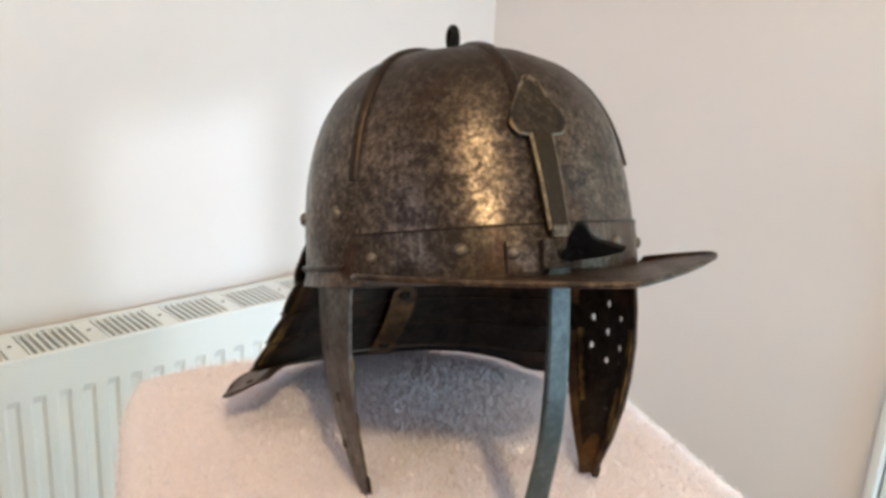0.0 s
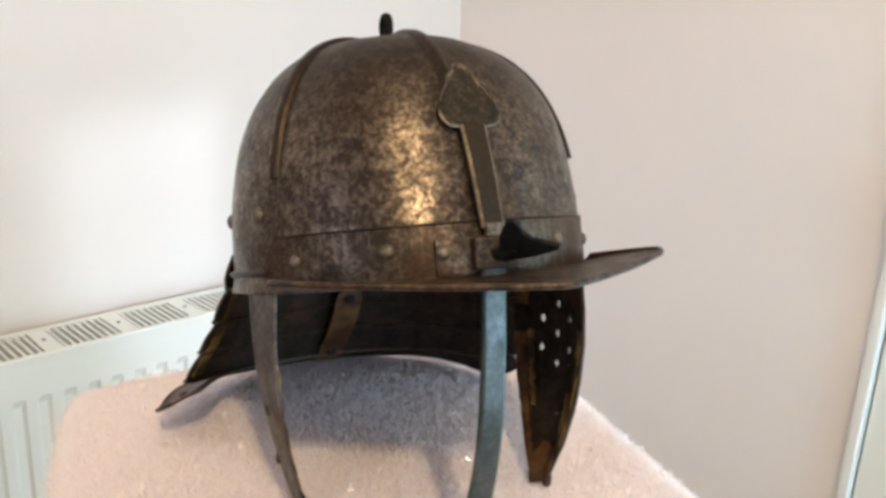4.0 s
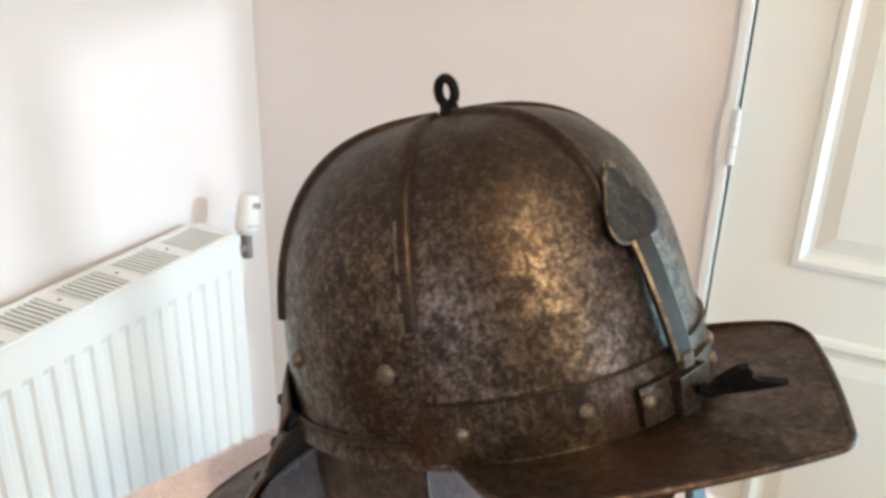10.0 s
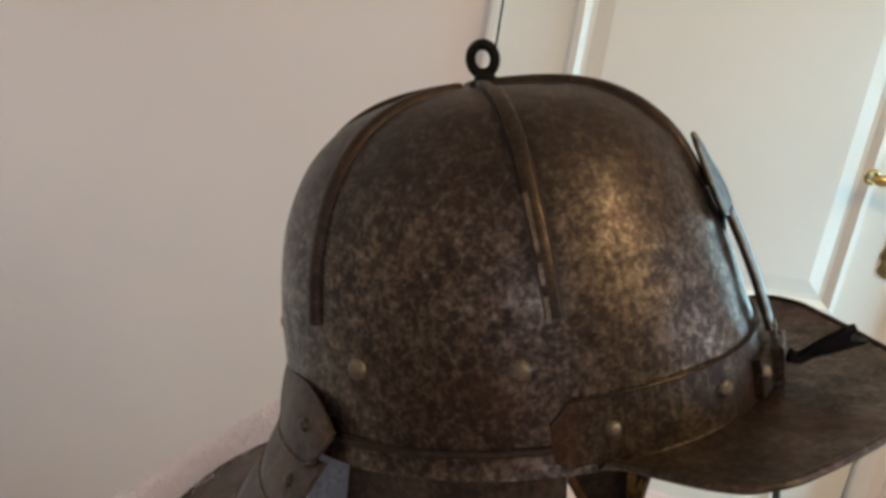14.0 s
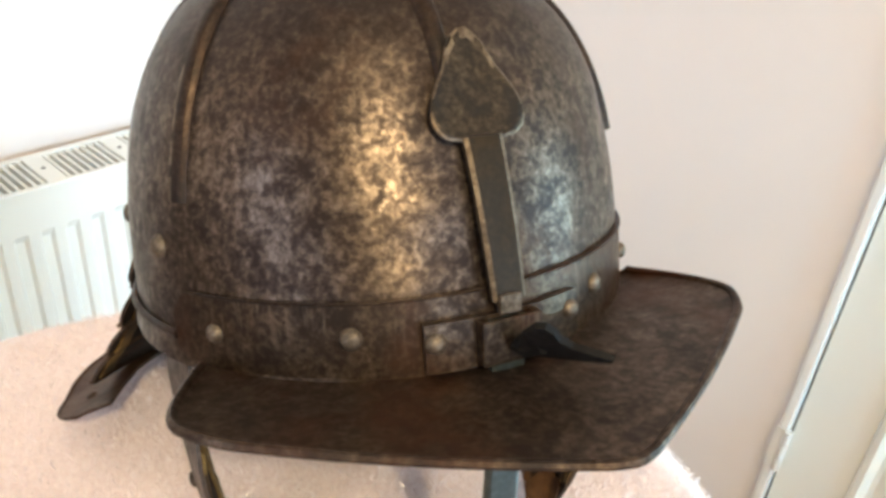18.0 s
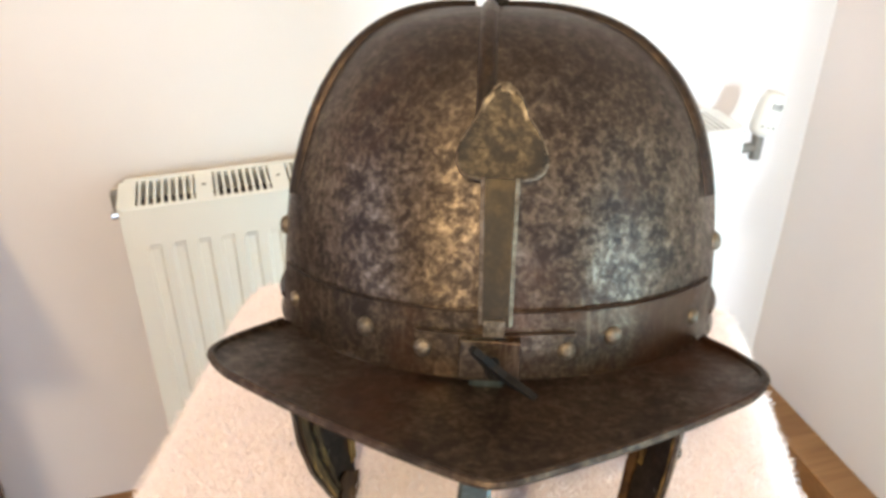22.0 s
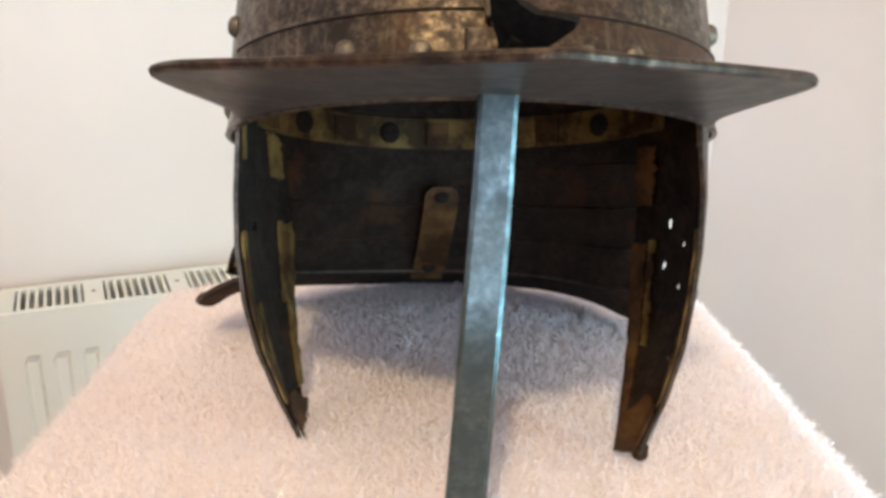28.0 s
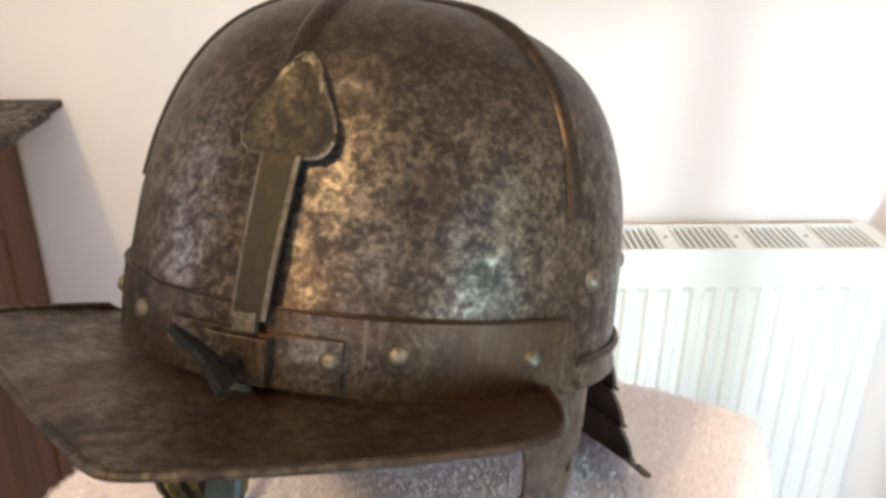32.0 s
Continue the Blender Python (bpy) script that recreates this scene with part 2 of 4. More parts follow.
def marble():
    n = Nodes("dark_veined_marble")
    v = n.noise(17, 6, 0.7, None, 1.6)
    vein = n.ramp(v, (0.480, 0.0), (0.50, 1.0), (0.520, 0.0))
    fleck = n.ramp(n.noise(60, 4, 0.7), (0.62, 0.0), (0.70, 1.0))
    base = n.mix(n.ramp(n.noise(16, 5), (0.35, 0.0), (0.65, 1.0)), (0.007, 0.005, 0.005), (0.026, 0.019, 0.016))
    n.put("Base Color", n.mix(n.mix(n.ramp(n.noise(5, 3), (0.44, 0.08), (0.60, 0.9)), (0.0, 0.0, 0.0), n.mix(0.5, vein, fleck, "SCREEN")), base, (0.50, 0.43, 0.37)))
    n.put("Roughness", 0.5)
    n.put("Specular IOR Level", 0.18)
    return n.mat


M_MARBLE = marble()


def fleece():
    n = Nodes("pale_pink_fleece")
    broad = n.noise(30, 4, 0.6)
    clump = n.noise(230, 5, 0.75)
    tuft = n.noise(620, 4, 0.75)
    n.put("Base Color", n.mix(n.ramp(n.mix(0.5, n.mix(0.75, broad, clump), tuft), (0.40, 0.0), (0.60, 1.0)), (0.82, 0.700, 0.705), (0.97, 0.885, 0.895)))
    n.put("Roughness", 0.95)
    n.put("Sheen Weight", 0.45)
    n.put("Sheen Roughness", 0.4)
    n.bump(n.mix(0.5, clump, tuft), 0.45, 0.003)
    return n.mat


M_FLEECE = fleece()


def fibre():
    """Pale glossy fibre that lets half of the light through."""
    n = Nodes("pale_fibre")
    n.put("Base Color", (0.96, 0.89, 0.905))
    n.put("Roughness", 0.2)
    n.put("Specular IOR Level", 1.0)
    thin = n.add("ShaderNodeBsdfTranslucent", Color=(0.95, 0.88, 0.87, 1))
    both = n.tree.nodes.new("ShaderNodeMixShader")
    both.inputs[0].default_value = 0.3
    n.link(n.shader.outputs[0], both.inputs[1])
    n.link(thin.outputs[0], both.inputs[2])
    n.link(both.outputs[0], n.tree.nodes["Material Output"].inputs["Surface"])
    return n.mat


M_FIBRE = fibre()


# ---- mesh helpers ----
def part(name, bm, material, parent=None, label="", smooth=False):
    me = bpy.data.meshes.new(name)
    bmesh.ops.recalc_face_normals(bm, faces=bm.faces)
    if smooth:
        for f in bm.faces:
            f.smooth = True
    bm.to_mesh(me)
    bm.free()
    for mat in material if isinstance(material, (list, tuple)) else (material,):
        me.materials.append(mat)
    ob = new(name, me)
    ob.parent = parent
    if smooth:
        me.set_sharp_from_angle(angle=radians(40))
    if label:
        tagged(ob, label)
    return ob


def thing(name, m, label, category, group="", kind=""):
    ob = new(name)
    ob.empty_display_size = 0.05
    ob.matrix_world = m
    return tagged(ob, label, category, group, kind)


def box(x0, x1, y0, y1, z0, z1, bevel=0.0, bm=None):
    bm = bm or bmesh.new()
    m = Matrix.Translation(((x0 + x1) / 2, (y0 + y1) / 2, (z0 + z1) / 2)) @ Matrix.Diagonal((abs(x1 - x0), abs(y1 - y0), abs(z1 - z0), 1))
    made = bmesh.ops.create_cube(bm, size=1, matrix=m)
    if bevel:
        edges = {e for v in made["verts"] for e in v.link_edges}
        bmesh.ops.bevel(bm, geom=list(edges), offset=bevel, segments=2, affect="EDGES", profile=0.6)
    return bm


def sheet(at, nu, nv, thick, closed=False):
    """A plate of even thickness over the surface at(u, v), u and v from 0 to 1; its inner side faces away from the normal."""
    pts = np.array([[at(i / nu, j / nv) for j in range(nv + 1)] for i in range(nu + (0 if closed else 1))])
    n_u = len(pts)
    du = np.roll(pts, -1, 0) - np.roll(pts, 1, 0) if closed else np.gradient(pts, axis=0)
    dv = np.gradient(pts, axis=1)
    nor = np.cross(du, dv)
    size = np.linalg.norm(nor, axis=2, keepdims=True)
    nor = nor / np.maximum(size, 1e-12)
    inner = pts - nor * thick
    bm = bmesh.new()
    a = [[bm.verts.new(p) for p in row] for row in pts]
    b = [[bm.verts.new(p) for p in row] for row in inner]
    last = n_u if closed else n_u - 1
    for i in range(last):
        k = (i + 1) % n_u
        for j in range(nv):
            bm.faces.new((a[i][j], a[k][j], a[k][j + 1], a[i][j + 1]))
            f = bm.faces.new((b[i][j + 1], b[k][j + 1], b[k][j], b[i][j]))
            f.material_index = 1
        bm.faces.new((a[k][0], a[i][0], b[i][0], b[k][0]))
        bm.faces.new((a[i][nv], a[k][nv], b[k][nv], b[i][nv]))
    if not closed:
        for j in range(nv):
            bm.faces.new((a[0][j], a[0][j + 1], b[0][j + 1], b[0][j]))
            bm.faces.new((a[last][j + 1], a[last][j], b[last][j], b[last][j + 1]))
    bmesh.ops.remove_doubles(bm, verts=bm.verts, dist=1e-6)
    return bm


def tube(points, radius, sides=8, bm=None, closed=False, squash=1.0, up=Vector((0, 0, 1))):
    """A round or flattened rod along points."""
    bm = bm or bmesh.new()
    pts = [Vector(p) for p in points]
    rings = []
    for i, p in enumerate(pts):
        a = pts[(i - 1) % len(pts)] if closed or i > 0 else p
        b = pts[(i + 1) % len(pts)] if closed or i < len(pts) - 1 else p
        d = (b - a).normalized()
        s = d.cross(up)
        s = s.normalized() if s.length > 1e-4 else d.orthogonal().normalized()
        w = s.cross(d).normalized()
        r = radius[i] if isinstance(radius, (list, tuple)) else radius
        rings.append([bm.verts.new(p + r * (math.cos(k) * s + math.sin(k) * w * squash)) for k in np.arange(sides) * 2 * math.pi / sides])
    n = len(rings)
    for i in range(n if closed else n - 1):
        for k in range(sides):
            j = (k + 1) % sides
            bm.faces.new((rings[i][k], rings[i][j], rings[(i + 1) % n][j], rings[(i + 1) % n][k]))
    if not closed:
        bm.faces.new(rings[0][::-1])
        bm.faces.new(rings[-1])
    return bm


def dome(centre, normal, radius, height, bm=None):
    """A domed rivet head on a surface, with a short shank into it."""
    bm = bm or bmesh.new()
    q = Vector(normal).to_track_quat("Z", "Y").to_matrix().to_4x4()
    m = Matrix.Translation(centre) @ q
    rings = []
    for r, z in ((1.0, -0.6), (1.0, 0.05), (0.93, 0.4), (0.72, 0.75), (0.4, 0.95)):
        rings.append([bm.verts.new(m @ Vector((radius * r * math.cos(k), radius * r * math.sin(k), height * z))) for k in np.arange(12) * math.pi / 6])
    top = bm.verts.new(m @ Vector((0, 0, height)))
    for a, b in zip(rings, rings[1:]):
        for k in range(12):
            bm.faces.new((a[k], a[(k + 1) % 12], b[(k + 1) % 12], b[k]))
    for k in range(12):
        bm.faces.new((rings[-1][k], rings[-1][(k + 1) % 12], top))
    bm.faces.new(rings[0][::-1])
    return bm


def prism(outline, depth, bm=None, m=None):
    """A flat outline in x, y drawn out along z from 0 to depth."""
    bm = bm or bmesh.new()
    m = m or Matrix()
    lo = [bm.verts.new(m @ Vector((x, y, 0))) for x, y in outline]
    hi = [bm.verts.new(m @ Vector((x, y, depth))) for x, y in outline]
    n = len(lo)
    for i in range(n):
        bm.faces.new((lo[i], lo[(i + 1) % n], hi[(i + 1) % n], hi[i]))
    bm.faces.new(lo[::-1])
    bm.faces.new(hi)
    return bm


# ---- the room ----
CX_CAB = -0.247
X_DOOR, Y_RAD, X_WEST, Y_BACK, H_ROOM = 1.35, 1.285, -3.6, -2.8, 2.9
DOOR_Y0, DOOR_Y1, DOOR_H = -0.420, 0.355, 2.02

part("ceiling", box(X_WEST - 0.1, X_DOOR + 0.1, Y_BACK - 0.1, Y_RAD + 0.1, H_ROOM, H_ROOM + 0.1), M_CEIL)
part("wall_north", box(X_WEST - 0.1, X_DOOR + 0.1, Y_RAD, Y_RAD + 0.1, 0, H_ROOM), M_WALL)
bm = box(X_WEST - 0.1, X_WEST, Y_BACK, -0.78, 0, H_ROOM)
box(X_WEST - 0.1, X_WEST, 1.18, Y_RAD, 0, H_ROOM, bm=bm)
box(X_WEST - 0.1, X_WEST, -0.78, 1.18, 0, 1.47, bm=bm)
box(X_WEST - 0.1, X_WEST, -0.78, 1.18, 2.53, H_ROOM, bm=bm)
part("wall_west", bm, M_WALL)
west_window = thing("window_3", Matrix.Translation((X_WEST, 0.20, 0)), "unseen wide white framed window high in the side wall", "window", kind="structure")
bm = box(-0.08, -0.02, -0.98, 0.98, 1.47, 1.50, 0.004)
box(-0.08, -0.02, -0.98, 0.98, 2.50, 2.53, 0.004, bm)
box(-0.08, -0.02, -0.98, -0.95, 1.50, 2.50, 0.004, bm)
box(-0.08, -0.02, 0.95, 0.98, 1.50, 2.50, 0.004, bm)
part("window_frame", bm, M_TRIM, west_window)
bm = box(X_WEST - 0.1, -0.90, Y_BACK - 0.1, Y_BACK, 0, H_ROOM)
box(0.70, 0.89, Y_BACK - 0.1, Y_BACK, 0, H_ROOM, bm=bm)
box(-0.90, 0.70, Y_BACK - 0.1, Y_BACK, 0, 0.52, bm=bm)
box(-0.90, 0.70, Y_BACK - 0.1, Y_BACK, 2.08, H_ROOM, bm=bm)
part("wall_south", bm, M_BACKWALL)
# unseen window added round the fill lamp
fill_window = thing("added_window_2", Matrix.Translation((-0.10, Y_BACK, 0)), "unseen white framed window added in the back wall for fill light", "window", kind="structure")
bm = box(-0.80, 0.80, -0.08, -0.02, 0.52, 0.55, 0.004)
box(-0.80, 0.80, -0.08, -0.02, 2.05, 2.08, 0.004, bm)
box(-0.80, -0.77, -0.08, -0.02, 0.55, 2.05, 0.004, bm)
box(0.77, 0.80, -0.08, -0.02, 0.55, 2.05, 0.004, bm)
part("window_frame", bm, M_TRIM, fill_window)
bm = box(X_DOOR, X_DOOR + 0.1, DOOR_Y1 + 0.0155, Y_RAD, 0, H_ROOM)
box(X_DOOR, X_DOOR + 0.1, DOOR_Y0 - 0.035, DOOR_Y1 + 0.035, DOOR_H + 0.035, H_ROOM, bm=bm)
box(X_DOOR, X_DOOR + 0.1, -0.49, DOOR_Y0 - 0.031, 0, H_ROOM, bm=bm)
part("wall_east", bm, M_WALL)
# unseen canted wall, added to hold the tall window where the highlights point
CANT = Matrix.Translation((1.35, -0.48, 0)) @ Matrix.Rotation(radians(-137), 4, "Z")
bm = box(0.0, 0.04, 0.0, 0.1, 0, H_ROOM)
box(0.04, 0.42, 0.0, 0.1, 0, 0.26, bm=bm)
box(0.04, 0.42, 0.0, 0.1, 1.40, H_ROOM, bm=bm)
box(0.42, 0.66, 0.0, 0.03, 0, H_ROOM, bm=bm)
bm.transform(CANT)
part("wall_southeast", bm, M_WALL)
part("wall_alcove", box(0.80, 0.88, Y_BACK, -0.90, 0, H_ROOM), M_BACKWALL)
window = thing("window_1", CANT, "tall white framed window in the canted wall", "window", kind="structure")
bm = box(0.04, 0.42, 0.02, 0.07, 0.26, 0.30, 0.004)
box(0.04, 0.42, 0.02, 0.07, 1.36, 1.40, 0.004, bm)
box(0.04, 0.07, 0.02, 0.07, 0.30, 1.36, 0.004, bm)
box(0.40, 0.42, 0.005, 0.03, 0.30, 1.36, 0.003, bm)
box(0.258, 0.292, 0.020, 0.036, 0.30, 1.36, 0.002, bm)
part("window_frame", bm, M_TRIM, window)

for ob, label in (("ceiling", "plain matt cream plaster ceiling"), ("wall_north", "white painted wall behind the radiator"), ("wall_west", "plain white painted wall"), ("wall_south", "unseen back wall with an added window, grey to cut bounced light"),
                  ("wall_east", "white painted wall round the panelled door"), ("wall_southeast", "unseen short canted white wall added to hold a tall window"), ("wall_alcove", "unseen wall return, grey to cut bounced light")):
    tagged(bpy.data.objects[ob], label, "ceiling" if ob == "ceiling" else "wall", kind="structure")

# lamp on the ceiling
pendant = thing("ceiling_lamp", Matrix.Translation((LAMP.x, LAMP.y, H_ROOM)), "small brass ceiling lamp with a bare warm bulb", "lamp")
part("rose", dome((0, 0, -0.005), (0, 0, -1), 0.06, 0.03), M_BRASS, pendant, smooth=True)
part("stem", tube([(0, 0, -0.03), (0, 0, LAMP.z + 0.085 - H_ROOM)], 0.008), M_BRASS, pendant, smooth=True)

# ---- door ----
door = thing("door_1", Matrix.Translation((X_DOOR, DOOR_Y1, 0)), "closed white panelled door with a brass lever handle", "door", kind="structure")
bm = box(0.004, 0.044, DOOR_Y0 - DOOR_Y1 + 0.004, -0.004, 0.006, DOOR_H)
# recessed fields with raised mouldings, one above the other
part("leaf", bm, M_DOOR, door)
PANELS = ((0.778, 1.88), (0.20, 0.668))
for z0, z1 in PANELS:
    y0, y1 = -0.650, -0.115
    bm = bmesh.new()
    ring = lambda inset, x: [Vector((x, y, z)) for y, z in ((y0 + inset, z0 + inset), (y1 - inset, z0 + inset), (y1 - inset, z1 - inset), (y0 + inset, z1 - inset))]
    loops = [[bm.verts.new(p) for p in ring(i, x)] for i, x in ((0, 0.006), (0.004, -0.004), (0.014, -0.006), (0.026, 0.002), (0.034, 0.003), (0.060, -0.003))]
    for a, b in zip(loops, loops[1:]):
        for k in range(4):
            bm.faces.new((a[k], a[(k + 1) % 4], b[(k + 1) % 4], b[k]))
    bm.faces.new(loops[-1])
    part("door_panel", bm, M_DOOR, door)
bm = box(-0.014, 0.02, 0.0, 0.017, 0, DOOR_H + 0.034, 0.004)
box(-0.014, 0.02, DOOR_Y0 - DOOR_Y1 - 0.03, DOOR_Y0 - DOOR_Y1, 0, DOOR_H + 0.034, 0.004, bm)
box(-0.014, 0.02, DOOR_Y0 - DOOR_Y1, 0.0, DOOR_H + 0.002, DOOR_H + 0.034, 0.004, bm)
part("door_frame", bm, M_TRIM, door)
# near-black slab gives the gap round the door its shade
part("shadow_gap", box(0.02, 0.05, DOOR_Y0 - DOOR_Y1 - 0.0005, 0.001, 0.0, DOOR_H + 0.002), M_DARKGAP, door, "dark slab that stands for the shade in the door's gap")
for z in (0.25, 0.934, 1.78):
    bm = bmesh.new()
    for k in range(3):
        tube([(-0.017, -0.003, z + 0.03 * k), (-0.017, -0.003, z + 0.028 + 0.03 * k)], 0.0065, 10, bm)
    box(-0.016, -0.0145, 0.0, 0.02, z, z + 0.088, 0, bm)
    part("hinge", bm, M_TRIM, door, "white painted butt hinge")
# lever handle on an ornate back plate
handle = new("door_handle")
handle.parent = door
handle.matrix_world = Matrix.Translation((X_DOOR - 0.001, DOOR_Y0 + 0.055, 0.992))
tagged(handle, "aged brass lever handle on an ornate long plate")
half = []
for k in range(41):
    z = -0.132 + 0.264 * k / 40
    e = abs(z)
    w = 0.019 if e < 0.085 else 0.021 + 0.004 * math.sin((e - 0.085) * 210) - 0.012 * max(0, (e - 0.11) / 0.022) ** 2
    half.append((w, z))
outline = half + [(-w, z) for w, z in reversed(half)]
bm = prism(outline, 0.003, None, Matrix.Translation((0.004, 0, 0)) @ Matrix(((0, 0, -1, 0), (1, 0, 0, 0), (0, 1, 0, 0), (0, 0, 0, 1))))
for s in (-1, 1):
    for k in range(7):
        a = k / 6 * math.pi
        c = Vector((-0.001, 0.012 * math.cos(a), s * (0.098 + 0.022 * math.sin(a))))
        tube([c + Vector((0, 0.006 * math.cos(t), 0.006 * math.sin(t))) for t in np.arange(10) * 0.628], 0.0018, 6, bm, True)
box(-0.0005, 0.003, -0.0145, 0.0145, -0.082, 0.082, 0.0012, bm)
part("back_plate", bm, M_BRASS, handle)
bm = tube([(0.0, 0, 0.035), (-0.03, 0, 0.035), (-0.042, 0.004, 0.035), (-0.046, 0.03, 0.037), (-0.045, 0.06, 0.041), (-0.045, 0.088, 0.040), (-0.045, 0.100, 0.041)], [0.011, 0.009, 0.010, 0.0085, 0.008, 0.010, 0.006], 12)
tube([Vector((-0.045, 0.102 + 0.009 * math.cos(t), 0.044 + 0.009 * math.sin(t))) for t in np.arange(12) * 0.5236], 0.0045, 8, bm, True)
part("lever", bm, M_BRASS, handle, smooth=True)
bm = dome((-0.0015, 0, -0.035), (-1, 0, 0), 0.006, 0.001)
box(-0.0028, 0, -0.003, 0.003, -0.053, -0.035, 0, bm)
part("keyhole", bm, M_BLACK, handle, "dark keyhole")

# ---- skirting boards ----
M_SKIRT = wood("oak_skirting", (0.22, 0.10, 0.035), (0.34, 0.17, 0.065), 0, 0.4)
for x0, x1, y0, y1 in ((CX_CAB + 0.035, X_DOOR - 0.0805, Y_RAD - 0.055, Y_RAD), (X_DOOR - 0.080, X_DOOR, DOOR_Y1 + 0.026, Y_RAD)):
    board = part("skirting_board", box(x0, x1, y0, y1, 0.0, 0.062, 0.004), M_SKIRT)
    tagged(board, "low brown oak boxing along the foot of the wall", "skirting board", kind="structure")

# ---- radiator ----
RX0, RX1, RY0, RY1, RZ0, RZ1 = 0.078, 1.106, 1.150, 1.258, 0.14, 0.736
rad = thing("radiator", Matrix.Translation((RX0, RY0, 0)), "white double panel radiator with fluted front and top grille", "radiator")
RW, RD = RX1 - RX0, RY1 - RY0


def flutes(y, out):
    """A pressed panel with upright flutes, facing out (-1 to the room)."""
    pitch, n = 0.0352, 28
    x_first = (RW - (n - 1) * pitch) / 2
    xs = [0.0]
    for k in range(n):
        c = x_first + k * pitch
        xs += [c - 0.011, c - 0.006, c + 0.006, c + 0.011]
    xs.append(RW)
    zs = [RZ0, RZ0 + 0.05, RZ0 + 0.065, RZ1 - 0.072, RZ1 - 0.060, RZ1 - 0.012, RZ1 - 0.003]

    def depth(i, j):
        groove = 0 < i < len(xs) - 1 and (i - 1) % 4 in (1, 2)
        return 0.0055 if groove and j in (2, 3) else 0.0
    bm = bmesh.new()
    v = [[bm.verts.new((x, y - out * depth(i, j), z)) for j, z in enumerate(zs)] for i, x in enumerate(xs)]
    w = [[bm.verts.new((x, y - out * 0.009, z)) for z in (zs[0], zs[-1])] for x in (xs[0], xs[-1])]
    for i in range(len(xs) - 1):
        for j in range(len(zs) - 1):
            bm.faces.new((v[i][j], v[i + 1][j], v[i + 1][j + 1], v[i][j + 1]))
    bm.faces.new((w[0][0], w[0][1], w[1][1], w[1][0]))
    for i, a in ((0, w[0]), (-1, w[1])):
        bm.faces.new((a[0], *v[i], a[1]))
    return bm


part("front_panel", flutes(0.0, -1), M_RAD, rad, smooth=False)
part("back_panel", flutes(RD, 1), M_RAD, rad)
for x in (0.0, RW - 0.002):
    part("side_panel", box(x - 0.001, x + 0.003, 0.010, RD - 0.010, RZ0 + 0.03, RZ1 - 0.002, 0.001), M_RAD, rad)
# top grille: frame rails, cross bars and fine slats
bm = box(0.004, RW - 0.004, 0.002, 0.012, RZ1 - 0.008, RZ1 + 0.001, 0.0015)
box(0.004, RW - 0.004, RD - 0.012, RD - 0.002, RZ1 - 0.008, RZ1 + 0.001, 0.0015, bm)
bars = 9
for k in range(bars + 1):
    x = 0.010 + (RW - 0.020) * k / bars
    box(x - 0.013, x + 0.013, 0.012, RD - 0.012, RZ1 - 0.006, RZ1 + 0.0003, 0, bm)
part("grille_frame", bm, M_RAD, rad)
for k in range(1, bars):
    x = 0.010 + (RW - 0.020) * k / bars
    part("grille_hole", dome((x, RD * 0.52, RZ1 + 0.0001), (0, 0, 1), 0.0035, 0.0007), M_DARKGAP, rad, "small dark hole in the grille")
for k in range(bars):
    x0 = 0.023 + (RW - 0.020) * k / bars
    x1 = (RW - 0.020) * (k + 1) / bars - 0.003
    for i in range(8):
        x = x0 + (x1 - x0) * (i + 0.5) / 8
        part("slat", box(x - 0.0020, x + 0.0020, 0.012, RD - 0.012, RZ1 - 0.012, RZ1 - 0.001), M_RAD, rad)
# the fins' near-black colour stands in for the shade under the slats
part("convector_fins", box(0.01, RW - 0.01, 0.012, RD - 0.012, RZ0 + 0.05, RZ1 - 0.032), simple("shade_dark_fins", (0.055, 0.046, 0.038), 0.85), rad, "grey convector fins coloured dark for the shade inside")
bm = tube([(-0.004, 0.05, RZ1 - 0.03), (-0.016, 0.05, RZ1 - 0.03)], 0.006, 8)
part("bleed_valve", bm, M_CHROME, rad, "small chrome bleed valve")
part("end_cap", box(-0.018, 0.0, RD - 0.02, RD - 0.004, RZ1 - 0.045, RZ1 - 0.012, 0.003), M_GREY, rad, "grey bracket clip")
for x in (0.15, RW - 0.15):
    part("wall_bracket", box(x - 0.015, x + 0.015, RD - 0.001, RD + 0.033, RZ0 + 0.05, RZ1 - 0.08), M_RAD, rad)
    part("pipe", tube([(x + 0.0, RD - 0.03, 0.0), (x + 0.0, RD - 0.03, RZ0 + 0.05)], 0.0075, 10), M_RAD, rad, "white painted pipe")

# thermostat valve
valve = thing("radiator_valve", Matrix.Translation((RX1 + 0.011, RY0 + 0.020, RZ1 - 0.046)), "white thermostatic head on a grey radiator valve", "valve")
bm = tube([(-0.022, 0, 0), (0.03, 0, 0)], 0.009, 10)
tube([(0.032, 0, -0.022), (0.032, 0, 0.026)], 0.0105, 10, bm)
part("valve_body", bm, M_GREY, valve, "dull grey metal valve body", smooth=True)
tilt = Matrix.Translation((0.032, 0, 0.024)) @ Matrix.Rotation(radians(14), 4, "Y")
bm = tube([tilt @ Vector((0, 0, z)) for z in (0.0, 0.006, 0.012, 0.03, 0.052, 0.066, 0.076, 0.079)], [0.0135, 0.0195, 0.022, 0.0225, 0.022, 0.0205, 0.0165, 0.009], 24)
part("head", bm, M_PLASTIC, valve, smooth=True)
